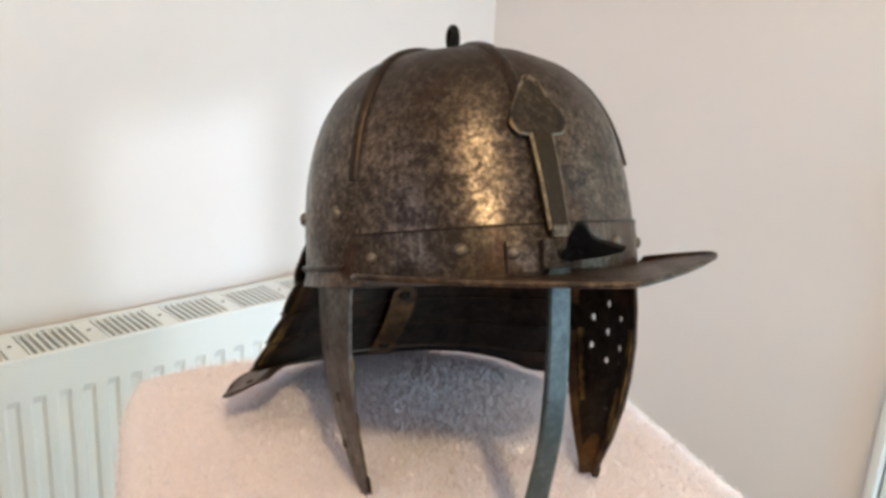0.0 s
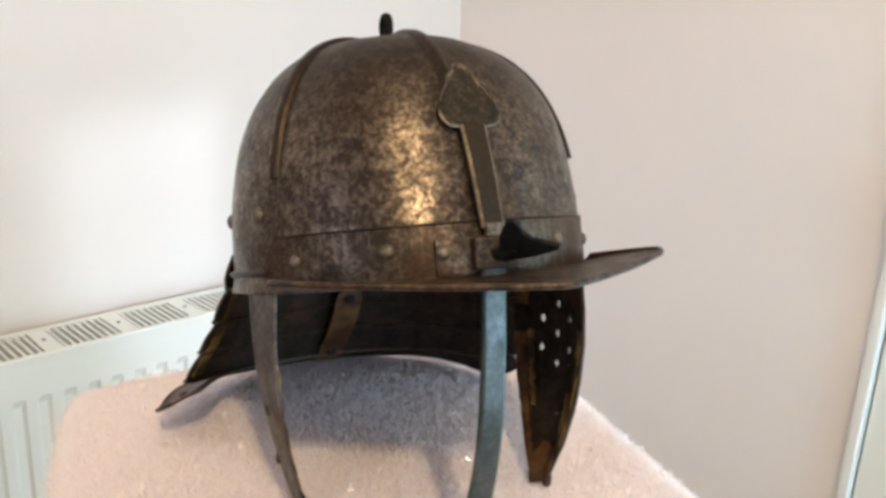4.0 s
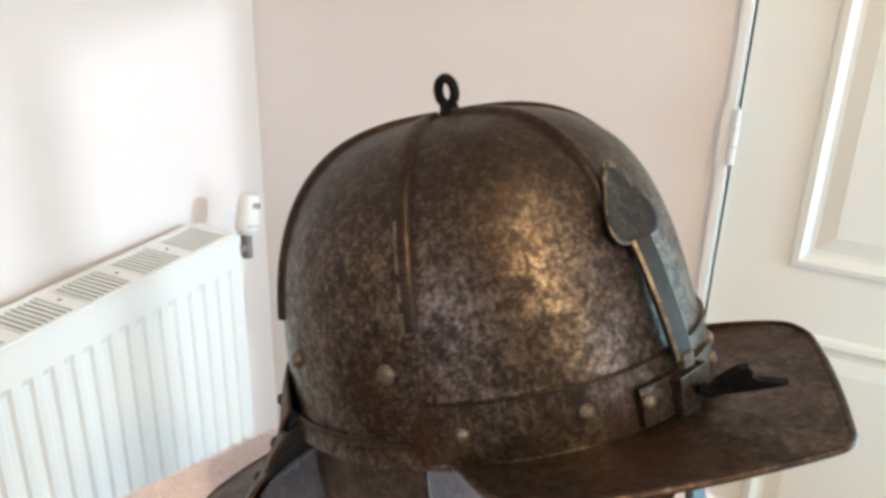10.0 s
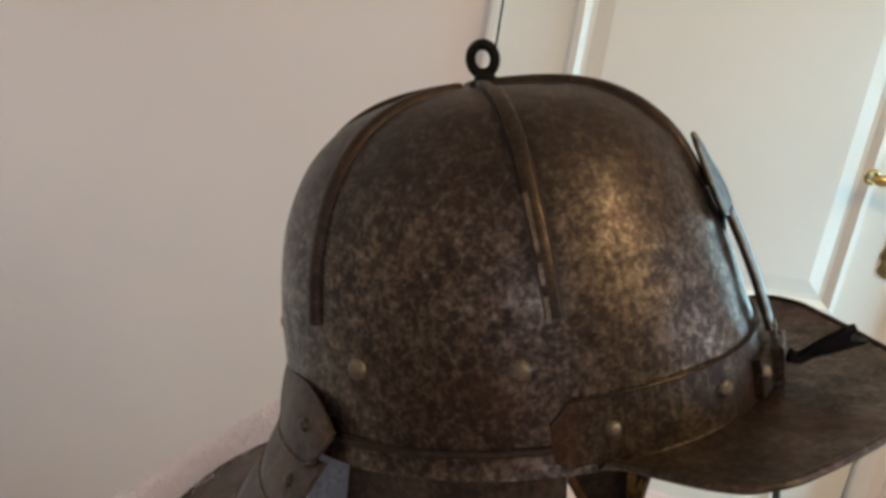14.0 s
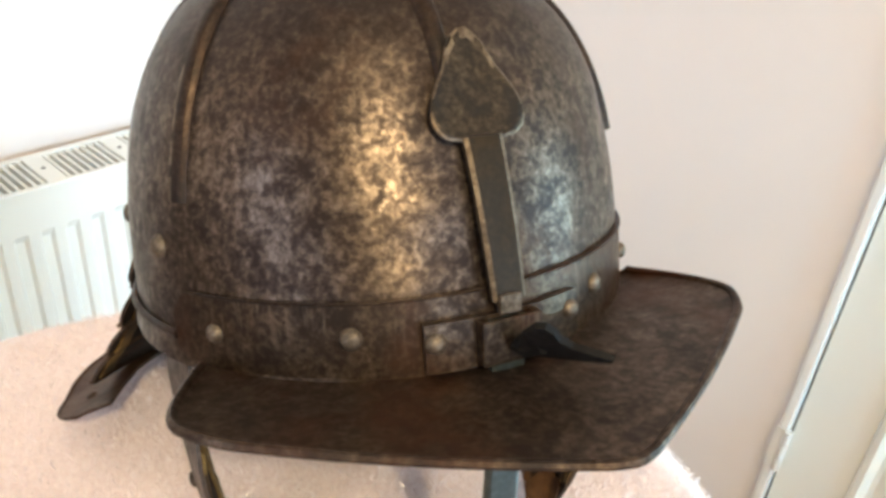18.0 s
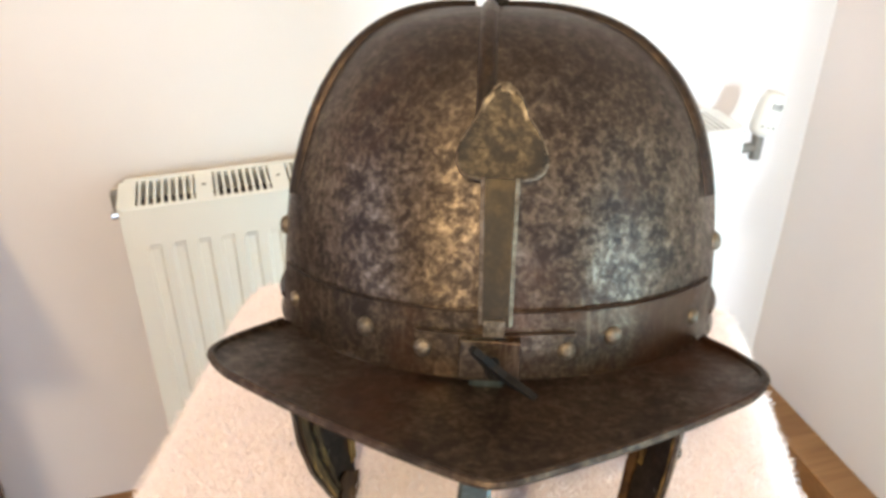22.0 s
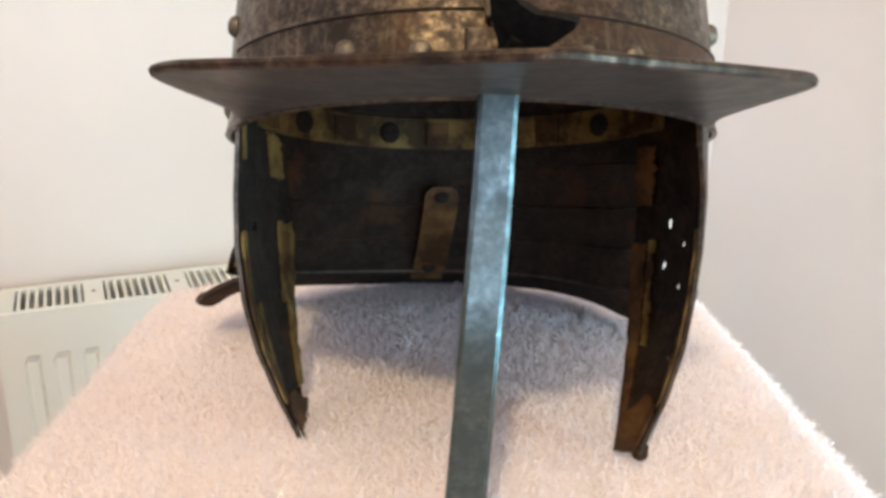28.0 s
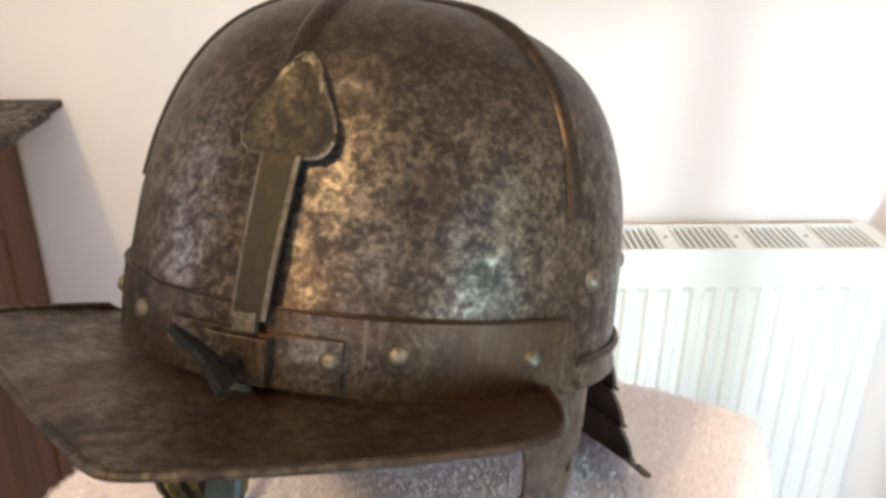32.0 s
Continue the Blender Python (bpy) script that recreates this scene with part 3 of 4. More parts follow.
for k in range(4):
    a = radians(-120 + k * 14)
    p = tilt @ Vector((0.0222 * math.cos(a), 0.0222 * math.sin(a), 0.052))
    q = tilt @ Vector((0.0212 * math.cos(a), 0.0212 * math.sin(a), 0.063))
    part("scale_mark", tube([p, q], 0.0011, 5), M_BLACK, valve, "small dark scale mark")
for k in range(3):
    a = radians(-130 + k * 26)
    c = tilt @ Vector((0.0223 * math.cos(a), 0.0223 * math.sin(a), 0.02))
    part("dot", dome(c, tilt.to_3x3() @ Vector((math.cos(a), math.sin(a), 0)), 0.0018, 0.0006), M_BLACK, valve, "small dark dot")

# ---- cabinet with marble top ----
CX, CZ = CX_CAB, 0.938
cab = thing("cabinet", Matrix.Translation((CX, Y_RAD, 0)), "dark walnut cabinet with framed side panel against the wall", "cabinet")
CD, CW = 0.56, 1.1
bm = box(-CW, -0.02, -CD + 0.02, -0.012, 0.10, CZ - 0.045)
part("body", bm, M_WALNUT, cab)
part("corner_post", box(-0.075, 0.0, -0.10, -0.010, 0.0, CZ - 0.045, 0.003), M_WALNUT, cab)
part("corner_post", box(-0.075, 0.0, -CD, -CD + 0.10, 0.0, CZ - 0.045, 0.003), M_WALNUT, cab)
part("top_rail", box(-0.02, -0.0005, -CD + 0.1005, -0.1005, CZ - 0.17, CZ - 0.045, 0.002), M_WALNUT_Y, cab)
part("bottom_rail", box(-0.02, -0.0005, -CD + 0.1005, -0.1005, 0.06, 0.20, 0.002), M_WALNUT_Y, cab)
bm = bmesh.new()
y0, y1, z0, z1 = -CD + 0.10, -0.10, 0.20, CZ - 0.17
loops = []
for inset, x in ((0, -0.0015), (0.003, -0.006), (0.006, -0.0035), (0.055, -0.003)):
    loops.append([bm.verts.new((x, y, z)) for y, z in ((y0 + inset, z0 + inset), (y1 - inset, z0 + inset), (y1 - inset, z1 - inset), (y0 + inset, z1 - inset))])
for a, b in zip(loops, loops[1:]):
    for k in range(4):
        bm.faces.new((a[k], a[(k + 1) % 4], b[(k + 1) % 4], b[k]))
bm.faces.new(loops[-1])
part("side_panel", bm, M_WALNUT, cab)
part("cornice", box(-CW - 0.02, 0.026, -CD - 0.012, -0.002, CZ - 0.045, CZ - 0.030, 0.004), M_WALNUT_Y, cab)
part("plinth", box(-0.03, 0.030, -CD - 0.008, -0.022, 0.0, 0.085, 0.010), M_WALNUT_Y, cab)
slab = thing("marble_top", Matrix.Translation((CX, Y_RAD, CZ)), "dark brown marble slab with pale veins on the cabinet", "slab")
bm = box(-CW - 0.05, 0.077, -CD - 0.05, -0.001, -0.012, 0.0, 0.003)
part("slab", bm, M_MARBLE, slab)
bm = box(-CW - 0.03, 0.058, -CD - 0.03, -0.002, -0.030, -0.0125, 0.006)
part("moulded_edge", bm, M_MARBLE, slab)
# book on the slab
book = thing("book", Matrix.Translation((-0.318, 1.278, CZ)) @ Matrix.Rotation(radians(2), 4, "Z"), "thick old book with brown covers and gilded edges on the marble", "book")
part("page_block", box(-0.20, -0.004, -0.27, -0.004, 0.004, 0.036, 0.001), M_GILT, book, "gilded page block")
part("cover", box(-0.205, 0.0, -0.275, 0.0, 0.036, 0.040, 0.0015), M_WALNUT, book)
part("cover", box(-0.205, 0.0, -0.275, 0.0, 0.0, 0.004, 0.0015), M_WALNUT, book)

# gilt ornament standing on the book
clock = thing("mantel_clock", Matrix.Translation((-0.415, 1.15, CZ + 0.040)), "gilded eight-sided mantel clock case with black edges on the book", "clock")
part("base", box(-0.055, 0.055, -0.045, 0.045, 0.0, 0.022, 0.005), M_BLACK, clock, "black base")
part("stem", tube([(0, 0, 0.022), (0, 0, 0.05), (0, 0, 0.085)], [0.030, 0.014, 0.022], 14), M_BLACK, clock, "black turned stem", smooth=True)
octagon = [(0.098 * math.cos(radians(22.5 + 45 * k)), 0.098 * math.sin(radians(22.5 + 45 * k))) for k in range(8)]
upright = Matrix.Translation((0, 0.03, 0.17)) @ Matrix.Rotation(radians(90), 4, "X")
part("case", prism(octagon, 0.060, None, upright), M_GILT, clock)
rim = [upright @ Vector((1.01 * x, 1.01 * y, 0.060)) for x, y in octagon]
part("rim", tube(rim, 0.006, 8, None, True, 1.0, Vector((0, 1, 0))), M_BLACK, clock, "black moulded rim")
for k in range(16):
    a = radians(22.5 * k)
    c = upright @ Vector((0.070 * math.cos(a), 0.070 * math.sin(a), 0.061))
    loop = [c + Vector((0.011 * math.cos(t), 0, 0.011 * math.sin(t))) for t in np.arange(10) * 0.628]
    part("scroll", tube(loop, 0.0028, 6, None, True, 1.0, Vector((0, 1, 0))), M_GILT, clock)

# ---- plinth with fleece ----
HELM = Matrix(((0.93903, 0.32611, 0.10899, 0.32955), (-0.34380, 0.89561, 0.28230, 0.28580), (-0.00555, -0.30256, 0.95312, EYE - 0.12620), (0, 0, 0, 1)))
YAW = -22.5
STAND = Matrix.Translation((0.33009, 0.28748, 0)) @ Matrix.Rotation(radians(YAW), 4, "Z")
SX0, SX1, SY0, SY1, S_TOP = -0.206, 0.180, -0.21, 0.268, EYE - 0.302
stand = thing("display_plinth", STAND, "square plinth under the fleece cover", "plinth")
part("carcass", box(SX0 + 0.012, SX1 - 0.012, SY0 + 0.012, SY1 - 0.012, 0.0, S_TOP - 0.02, 0.006), M_WALNUT, stand)
random.seed(4)


def fleece_at(u, v):
    """Round a soft rounded square from the centre of the top (v = 0) down over the sides (v = 1)."""
    cx, cy, hx, hy = (SX0 + SX1) / 2, (SY0 + SY1) / 2, (SX1 - SX0) / 2, (SY1 - SY0) / 2
    a = 2 * math.pi * u
    c, s = math.cos(a), math.sin(a)
    k = (abs(c) ** 9 + abs(s) ** 9) ** (-1 / 9)
    r = min(1.0, v / 0.55)
    x, y = cx + hx * k * c * r, cy + hy * k * s * r
    edge = max(abs(x - cx) / hx, abs(y - cy) / hy)
    drop = 0.018 * max(0, (edge - 0.86) / 0.14) ** 2.2 if v <= 0.55 else 0.018 + (v - 0.55) / 0.45 * 0.5
    lump = noise.noise((x * 9, y * 9, 0.3)) * 0.0022 + noise.noise((x * 30, y * 30, 1.7)) * 0.0012
    sway = 0.004 * noise.noise((a * 2.0, v * 3.0, 5.0)) * max(0, v - 0.55) / 0.45
    dome_up = 0.018 * max(0.0, 1 - ((x - 0.0) / 0.19) ** 2) * max(0.0, 1 - ((y - 0.08) / 0.25) ** 2)
    z = S_TOP - drop + lump + (dome_up if v <= 0.55 else 0)
    return (x + sway * c, y + sway * s, z)


bm = sheet(lambda u, v: fleece_at(u, v ** 0.8), 160, 90, 0.006, closed=True)
cover = part("fleece_cover", bm, M_FLEECE, None, smooth=True)
cover.matrix_world = STAND
tagged(cover, "pale pink fluffy fleece cloth draped over the plinth", "cloth")
FIBRE_ROOT = 0.0055
rng = np.random.default_rng(5)
verts, faces = [], []
for k in range(110000):
    u, v = rng.random(), math.sqrt(rng.random()) * 0.66
    p = Vector(fleece_at(u, v))
    lean = rng.normal(0, 0.55, 3)
    out = Vector((0, 0, 1)) if v < 0.52 else Vector((math.cos(2 * math.pi * u), math.sin(2 * math.pi * u), 0.25))
    d = (out + Vector(lean)).normalized() * rng.uniform(0.0025, 0.0060) * (1.3 if k % 6 == 0 else 1.0)
    if d.dot(out) < 0:
        d = -d
    w = (d.orthogonal().normalized() * math.cos(k) + d.orthogonal().cross(d).normalized() * math.sin(k)) * (0.00042 if k % 6 == 0 else 0.00024)
    p = p + out * FIBRE_ROOT
    i = len(verts)
    bend = Vector(rng.normal(0, 0.0012, 3))
    verts += [p - w, p + w, p + d * 0.6 + bend + w * 0.8, p + d * 0.6 + bend - w * 0.8, p + d]
    faces += [(i, i + 1, i + 2, i + 3), (i + 3, i + 2, i + 4)]
me = bpy.data.meshes.new("fleece_fibre")
me.from_pydata([tuple(q) for q in verts], [], faces)
me.materials.append(M_FIBRE)
fibres = new("fleece_fibre", me)
fibres.parent = cover
tagged(fibres, "short pale fibres standing up from the fleece", kind="stuff")

# ---- the helmet ----
helmet = thing("lobster_tail_helmet", HELM, "old pitted steel lobster-tail pot helmet resting on pale fleece", "helmet")
SA_LEFT, SA_RIGHT, SB, SBR, SC, SX, SH = 0.0920, 0.1056, 0.1051, 0.1039, 0.0652, -0.0047, 0.1202


def girth(angle):
    """How fast the skull draws in with height: one power for the width, one for the height."""
    c, k = math.cos(angle), math.sin(angle)
    return 3.065 - 0.054 * c - 0.045 * k, 2.523 - 0.103 * c + 0.273 * k


def ray_r(z, angle=0.0):
    """How wide the skull is at a height, as a share of its width at the brim."""
    p, q = girth(angle)
    return (1 - (max(0.0, z) / SH) ** q) ** (1 / p) - brow(z, angle) if z < SH else 0.0


def brow(z, angle):
    """How far the front leans back under the bar, as a share of the skull's reach."""
    return float(np.interp(z, (0.0, 0.012, 0.025, 0.047, 0.080, 0.095, 0.115), (-0.019, -0.007, 0.017, 0.039, 0.041, 0.020, 0.0))) * max(0.0, math.cos(angle)) ** 4


def reach(angle):
    return SB if math.cos(angle) > 0 else SBR


def wide(angle):
    return SA_RIGHT if math.sin(angle) > 0 else SA_LEFT


def bearing(x, y):
    """The angle at which the skull lies at x, y."""
    return math.atan2((x - SX) / (SA_RIGHT if x > SX else SA_LEFT), (SC - y) / (SB if y < SC else SBR))


def skull(angle, z, out=0.0):
    """A point of the skull: angle from the front, towards +x; out: metres off the surface."""
    r = ray_r(z, angle)
    return Vector((SX + (wide(angle) * r + out) * math.sin(angle), SC - (reach(angle) * r + out) * math.cos(angle), z))


def skull_normal(angle, z):
    e = 1e-4
    a = skull(angle + e, z) - skull(angle - e, z)
    b = skull(angle, min(z + e, SH - 1e-5)) - skull(angle, z - e)
    n = a.cross(b).normalized()
    return n if n.dot(Vector((math.sin(angle), -math.cos(angle), 0.3))) > 0 else -n


def skull_at(u, v):
    a = 2 * math.pi * u
    if v < 0.12:
        k = v / 0.12
        z = -0.0145 + 0.0145 * k
        flare = 0.0022 * (1 - k) ** 2
        p = skull(a, z, flare)
    else:
        th = (v - 0.12) / 0.88 * math.pi / 2
        wp, hp = girth(a)
        z = SH * max(0.0, math.sin(th)) ** (2 / hp)
        r = max(0.0, math.cos(th)) ** (2 / wp) - brow(z, a)
        p = Vector((SX + wide(a) * r * math.sin(a), SC - reach(a) * r * math.cos(a), z))
    d = 0.0006 * noise.noise(p * 28) + 0.0003 * noise.noise(p * 70)
    side = Vector((p.x, p.y - SC, max(0, p.z) * 0.8))
    return p + side.normalized() * d if side.length > 1e-5 else p


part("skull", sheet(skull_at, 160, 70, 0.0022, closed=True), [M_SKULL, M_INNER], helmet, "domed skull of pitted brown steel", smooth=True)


def rib(angle, z_end, lean):
    """A raised rib from the crown down to z_end."""
    bm = bmesh.new()
    rows = []
    n = 36
    for i in range(n + 1):
        k = i / n
        th = math.pi / 2 * (0.985 - k * (0.985 - math.asin((z_end / SH) ** (girth(angle)[1] / 2)) / (math.pi / 2)))
        z = SH * math.sin(th) ** (2 / girth(angle)[1])
        p = skull(angle, z)
        nrm = skull_normal(angle, min(z, SH - 0.001))
        side = (skull(angle + 0.01, z) - skull(angle - 0.01, z)).normalized()
        w = 0.0038 * min(1.0, 0.5 + 3 * k)
        rows.append([bm.verts.new(p + side * s * w + nrm * h) for s, h in ((-1.0, -0.0008), (-0.82, 0.0016 + 0.0008 * (lean < 0)), (-0.40, 0.0027), (0.40, 0.0027), (0.82, 0.0016 + 0.0008 * (lean > 0)), (1.0, -0.0008))])
    for a, b in zip(rows, rows[1:]):
        for k in range(5):
            f = bm.faces.new((a[k], a[k + 1], b[k + 1], b[k]))
            worn = {1: (3, 4), -1: (0, 1)}.get(lean, ())
            f.material_index = 1 if k in worn and b[0].co.z < 0.080 and (k in (0, 4) or noise.noise(b[0].co * 160) > -0.15) else 0
    bm.faces.new(rows[-1])
    bm.faces.new(rows[0][::-1])
    return part("rib", bm, [M_RIB, M_WORN], helmet, smooth=True)


for angle, z_end, lean in ((0, 0.070, 0), (math.degrees(bearing(0.0867, 0.0185)), 0.0465, 1), (math.degrees(bearing(-0.0834, 0.0178)), 0.0414, -1), (119, 0.046, 0), (-119, 0.040, 0), (180, 0.03, 0)):
    rib(radians(angle), z_end, lean)

# crest loop
bm = tube([Vector((-0.0014, 0.0622 + 0.0056 * math.cos(t), 0.1313 + 0.0062 * math.sin(t))) for t in np.arange(24) * math.pi / 12], 0.0024, 8, None, True, 1.0, Vector((1, 0, 0)))
tube([(-0.0014, 0.0622, 0.1190), (-0.0014, 0.0622, 0.1256)], [0.0066, 0.004], 10, bm)
part("crest_loop", bm, M_BLACK, helmet, "blackened iron loop on the crown", smooth=True)


# brow band with pointed ends
def band_at(u, v):
    a = radians(-66 + 132 * u)
    end = max(0.0, (abs(u - 0.5) - 0.468) / 0.032)
    top, low = 0.0125 - 0.008 * end, -0.0135 + 0.004 * end
    return skull(a, low + (top - low) * v, 0.0016)


part("brow_band", sheet(band_at, 90, 4, 0.002), M_BAND, helmet, "rust-brown riveted brow band", smooth=True)
part("band_lip", tube([band_at(u, 1.0) for u in np.linspace(0.03, 0.97, 80)], 0.0006, 6), M_RIB, helmet, "thin worn lip along the band", smooth=True)
part("skull_bead", tube([skull(math.pi + radians(-114 + 228 * k / 90), -0.0045, 0.0012) for k in range(91)], 0.0016, 8), M_RIB, helmet, "raised bead round the foot of the skull", smooth=True)
BROW = ((-0.0828, 0.0006, 0.0, 0.0034), (-0.0463, -0.0319, 0.0015, 0.0038), (0.0457, -0.0318, 0.0014, 0.0038), (0.0827, -0.0011, 0.0, 0.0034))
for x, y, z, size in BROW:
    a = bearing(x, y)
    part("rivet", dome(skull(a, z, 0.0014), skull_normal(a, 0.004), size, 0.0026), M_RIVET, helmet, smooth=True)
for x, y, z in ((0.0935, 0.029, 0.0250), (0.0933, 0.0930, 0.0252)):
    for s in (-1, 1):
        a = bearing(s * x, y)
        part("rivet", dome(skull(a, z, -0.0003), skull_normal(a, z), 0.0044, 0.0034), M_RIVET, helmet, smooth=True)
for x in (-0.033, 0.033):
    a = math.pi - x / 0.0988
    part("rivet", dome(skull(a, 0.0252, -0.0003), skull_normal(a, 0.0252), 0.0044, 0.0034), M_RIVET, helmet, smooth=True)

# bracket plate and staple in front
def plate_at(half, z0, z1, out):
    return lambda u, v: skull(0.047 + (2 * u - 1) * half / SB, z0 + (z1 - z0) * v, out)


part("bracket_plate", sheet(plate_at(0.0290, -0.0108, 0.0052, 0.0050), 14, 3, 0.0034), M_BAND, helmet, "flat bracket plate riveted over the brow band")
for x, y in ((-0.0236, -0.0441), (0.0272, -0.0417)):
    a = bearing(x, y)
    part("rivet", dome(skull(a, -0.001, 0.0048), skull_normal(a, 0.004), 0.0034, 0.0024), M_RIVET, helmet, smooth=True)
BY = -0.0435
bm = box(-0.0108, 0.0108, BY - 0.0076, BY - 0.0060, -0.0100, 0.0046, 0.0006)
box(-0.0108, -0.0083, BY - 0.0061, BY + 0.001, -0.0100, 0.0046, 0.0004, bm)
box(0.0083, 0.0108, BY - 0.0061, BY + 0.001, -0.0100, 0.0046, 0.0004, bm)
part("staple", bm, M_BAND, helmet, "square iron staple that holds the sliding bar")
# wing screw
ws, wa, wb = Vector((0.0015, BY - 0.0125, -0.0045)), Vector((-0.0053, -0.0760, 0.0109)), Vector((0.0140, -0.0808, -0.0018))
bm = tube([(0.0005, BY - 0.009, -0.003), ws, ws.lerp((wa + wb) / 2, 0.35)], [0.0032, 0.0028, 0.0022], 10)
ex = (wb - wa).normalized()
ey = ((wa + wb) / 2 - ws)
ey = (ey - ex * ey.dot(ex)).normalized()
ez = ex.cross(ey)
wh = (wa - ws).dot(ey)
xa, xb = (wa - ws).dot(ex), (wb - ws).dot(ex)
wing = [(-0.0022, -0.001), (xa * 0.75 - 0.001, wh * 0.42), (xa - 0.0012, wh * 0.90), (xa + 0.0003, wh * 1.05), (xa * 0.55, wh * 1.0), (xa * 0.15, wh * 0.86), (xb * 0.25, wh * 0.84), (xb * 0.6, wh * 0.95), (xb + 0.0008, wh * 1.05), (xb + 0.0010, wh * 0.95), (xb * 0.6 + 0.0012, wh * 0.45), (0.0022, -0.001)]
wm = Matrix((ex, ey, ez)).transposed().to_4x4()
wm.translation = ws - ez * 0.0012
prism(wing, 0.0022, bm, wm)
bmesh.ops.recalc_face_normals(bm, faces=bm.faces)
part("wing_screw", bm, M_BLACK, helmet, "black iron wing screw")

# sliding bar: leaf finial, strap and face bar
def leaf():
    half = [(0.0070, 0.0), (0.0118, 0.0008), (0.0145, 0.0030), (0.0158, 0.0060), (0.0157, 0.0090), (0.0144, 0.0130), (0.0118, 0.0175), (0.0092, 0.0212), (0.0081, 0.0240), (0.0066, 0.0275), (0.0040, 0.0308), (0.0014, 0.0328)]
    return half + [(-w, z) for w, z in reversed(half)]


def on_bar(z):
    """The bar's place before the skull at a height."""
    return -0.04582 + 0.1360 * z + 1.770 * z * z


fm = Matrix.Translation((0.0018, -0.0325, 0.0572)) @ Matrix.Rotation(radians(90 - 19.6), 4, "X") @ Matrix.Diagonal((1.04, 1.09, 1.0, 1.0))
bm = bmesh.new()
mid = Vector((0.0, 0.013))
loops = []
for grow, h in ((0.98, 0.0), (1.0, 0.0006), (1.0, 0.0013), (0.95, 0.0019), (0.84, 0.0018), (0.55, 0.0014), (0.28, 0.0013)):
    loops.append([bm.verts.new(fm @ Vector((mid.x + (w - mid.x) * grow, mid.y + (z - mid.y) * grow, h))) for w, z in leaf()])
for k, (a, b) in enumerate(zip(loops, loops[1:])):
    for i in range(len(a)):
        j = (i + 1) % len(a)
        bm.faces.new((a[i], a[j], b[j], b[i])).material_index = 1 if (k == 2 and i % 5 != 3) or (k == 3 and 7 <= i <= 15 and i % 3) else 0
bm.faces.new(loops[-1])
bm.faces.new(loops[0][::-1])
part("leaf_finial", bm, [M_LEAF, M_WORN], helmet, "leaf-shaped finial of the sliding bar with worn edges", smooth=True)
part("finial_block", box(-0.0050, 0.0086, -0.0312, -0.0230, 0.0480, 0.0590, 0.001), M_BLACK, helmet, "dark block that holds the leaf off the skull")


def bar(name, zs, width, thick, material, label, ys=None, xs=None):
    bm = bmesh.new()
    rows = []
    for i, z in enumerate(zs):
        y = ys[i] if ys else on_bar(z)
        w = width[i] if isinstance(width, list) else width
        cx = xs[i] if xs else 0.0
        rows.append([bm.verts.new((cx + x, y + d, z)) for x, d in ((-w, -thick * 0.72), (-w + 0.0014, -thick), (w - 0.0014, -thick), (w, -thick * 0.72), (w, 0), (-w, 0))])
    for a, b in zip(rows, rows[1:]):
        for k in range(6):
            f = bm.faces.new((a[k], a[(k + 1) % 6], b[(k + 1) % 6], b[k]))
            f.material_index = 1 if k in (0, 2) else 0
    bm.faces.new(rows[0][::-1])
    bm.faces.new(rows[-1])
    return part(name, bm, material, helmet, label)


zs = [0.0590 - 0.0500 * k / 24 for k in range(25)]
bar("bar_strap", zs, [0.0069 - 0.0009 * k / 24 for k in range(25)], 0.0030, [M_STRAP, M_WORN], "flat brown upper strap of the sliding bar with worn edges", None, [0.0015] * 25)
bm = box(-0.0028, 0.0050, on_bar(0.0075) - 0.0038, on_bar(0.0075) - 0.001, 0.0050, 0.0112, 0.0005)
part("bar_stop", bm, M_RIVET, helmet, "pale worn block at the foot of the strap")
BAR_Z = [0.0040, -0.002, -0.012, -0.03, -0.05, -0.07, -0.09, -0.105, -0.120, -0.135, -0.147, -0.156]
BAR_Y = [-0.0462, -0.0466, -0.0462, -0.0453, -0.0443, -0.0428, -0.0386, -0.0332, -0.0254, -0.0176, -0.0125, -0.0100]
BAR_X = [0.0, -0.0002, -0.0008, -0.0018, -0.0030, -0.0046, -0.0058, -0.0064, -0.0067, -0.0071, -0.0076, -0.0080]
BAR_W = [0.0064, 0.0062, 0.0060, 0.0060, 0.0061, 0.0062, 0.0063, 0.0064, 0.0066, 0.0068, 0.0069, 0.0068]
fine = np.linspace(BAR_Z[0], BAR_Z[-1], 48)


def smooth_row(values):
    """The row's values at the fine heights, eased over a short length."""
    line = np.interp(-fine, [-z for z in BAR_Z], values)
    for _ in range(6):
        line[1:-1] = (line[:-2] + 2 * line[1:-1] + line[2:]) / 4
    return [float(q) for q in line]


face = bar("face_bar", [float(z) for z in fine], smooth_row(BAR_W), 0.0030, [M_BAR, M_BAR], "bright polished steel face bar", smooth_row(BAR_Y), smooth_row(BAR_X))
for f in face.data.polygons:
    f.use_smooth = True
face.data.set_sharp_from_angle(angle=radians(25))

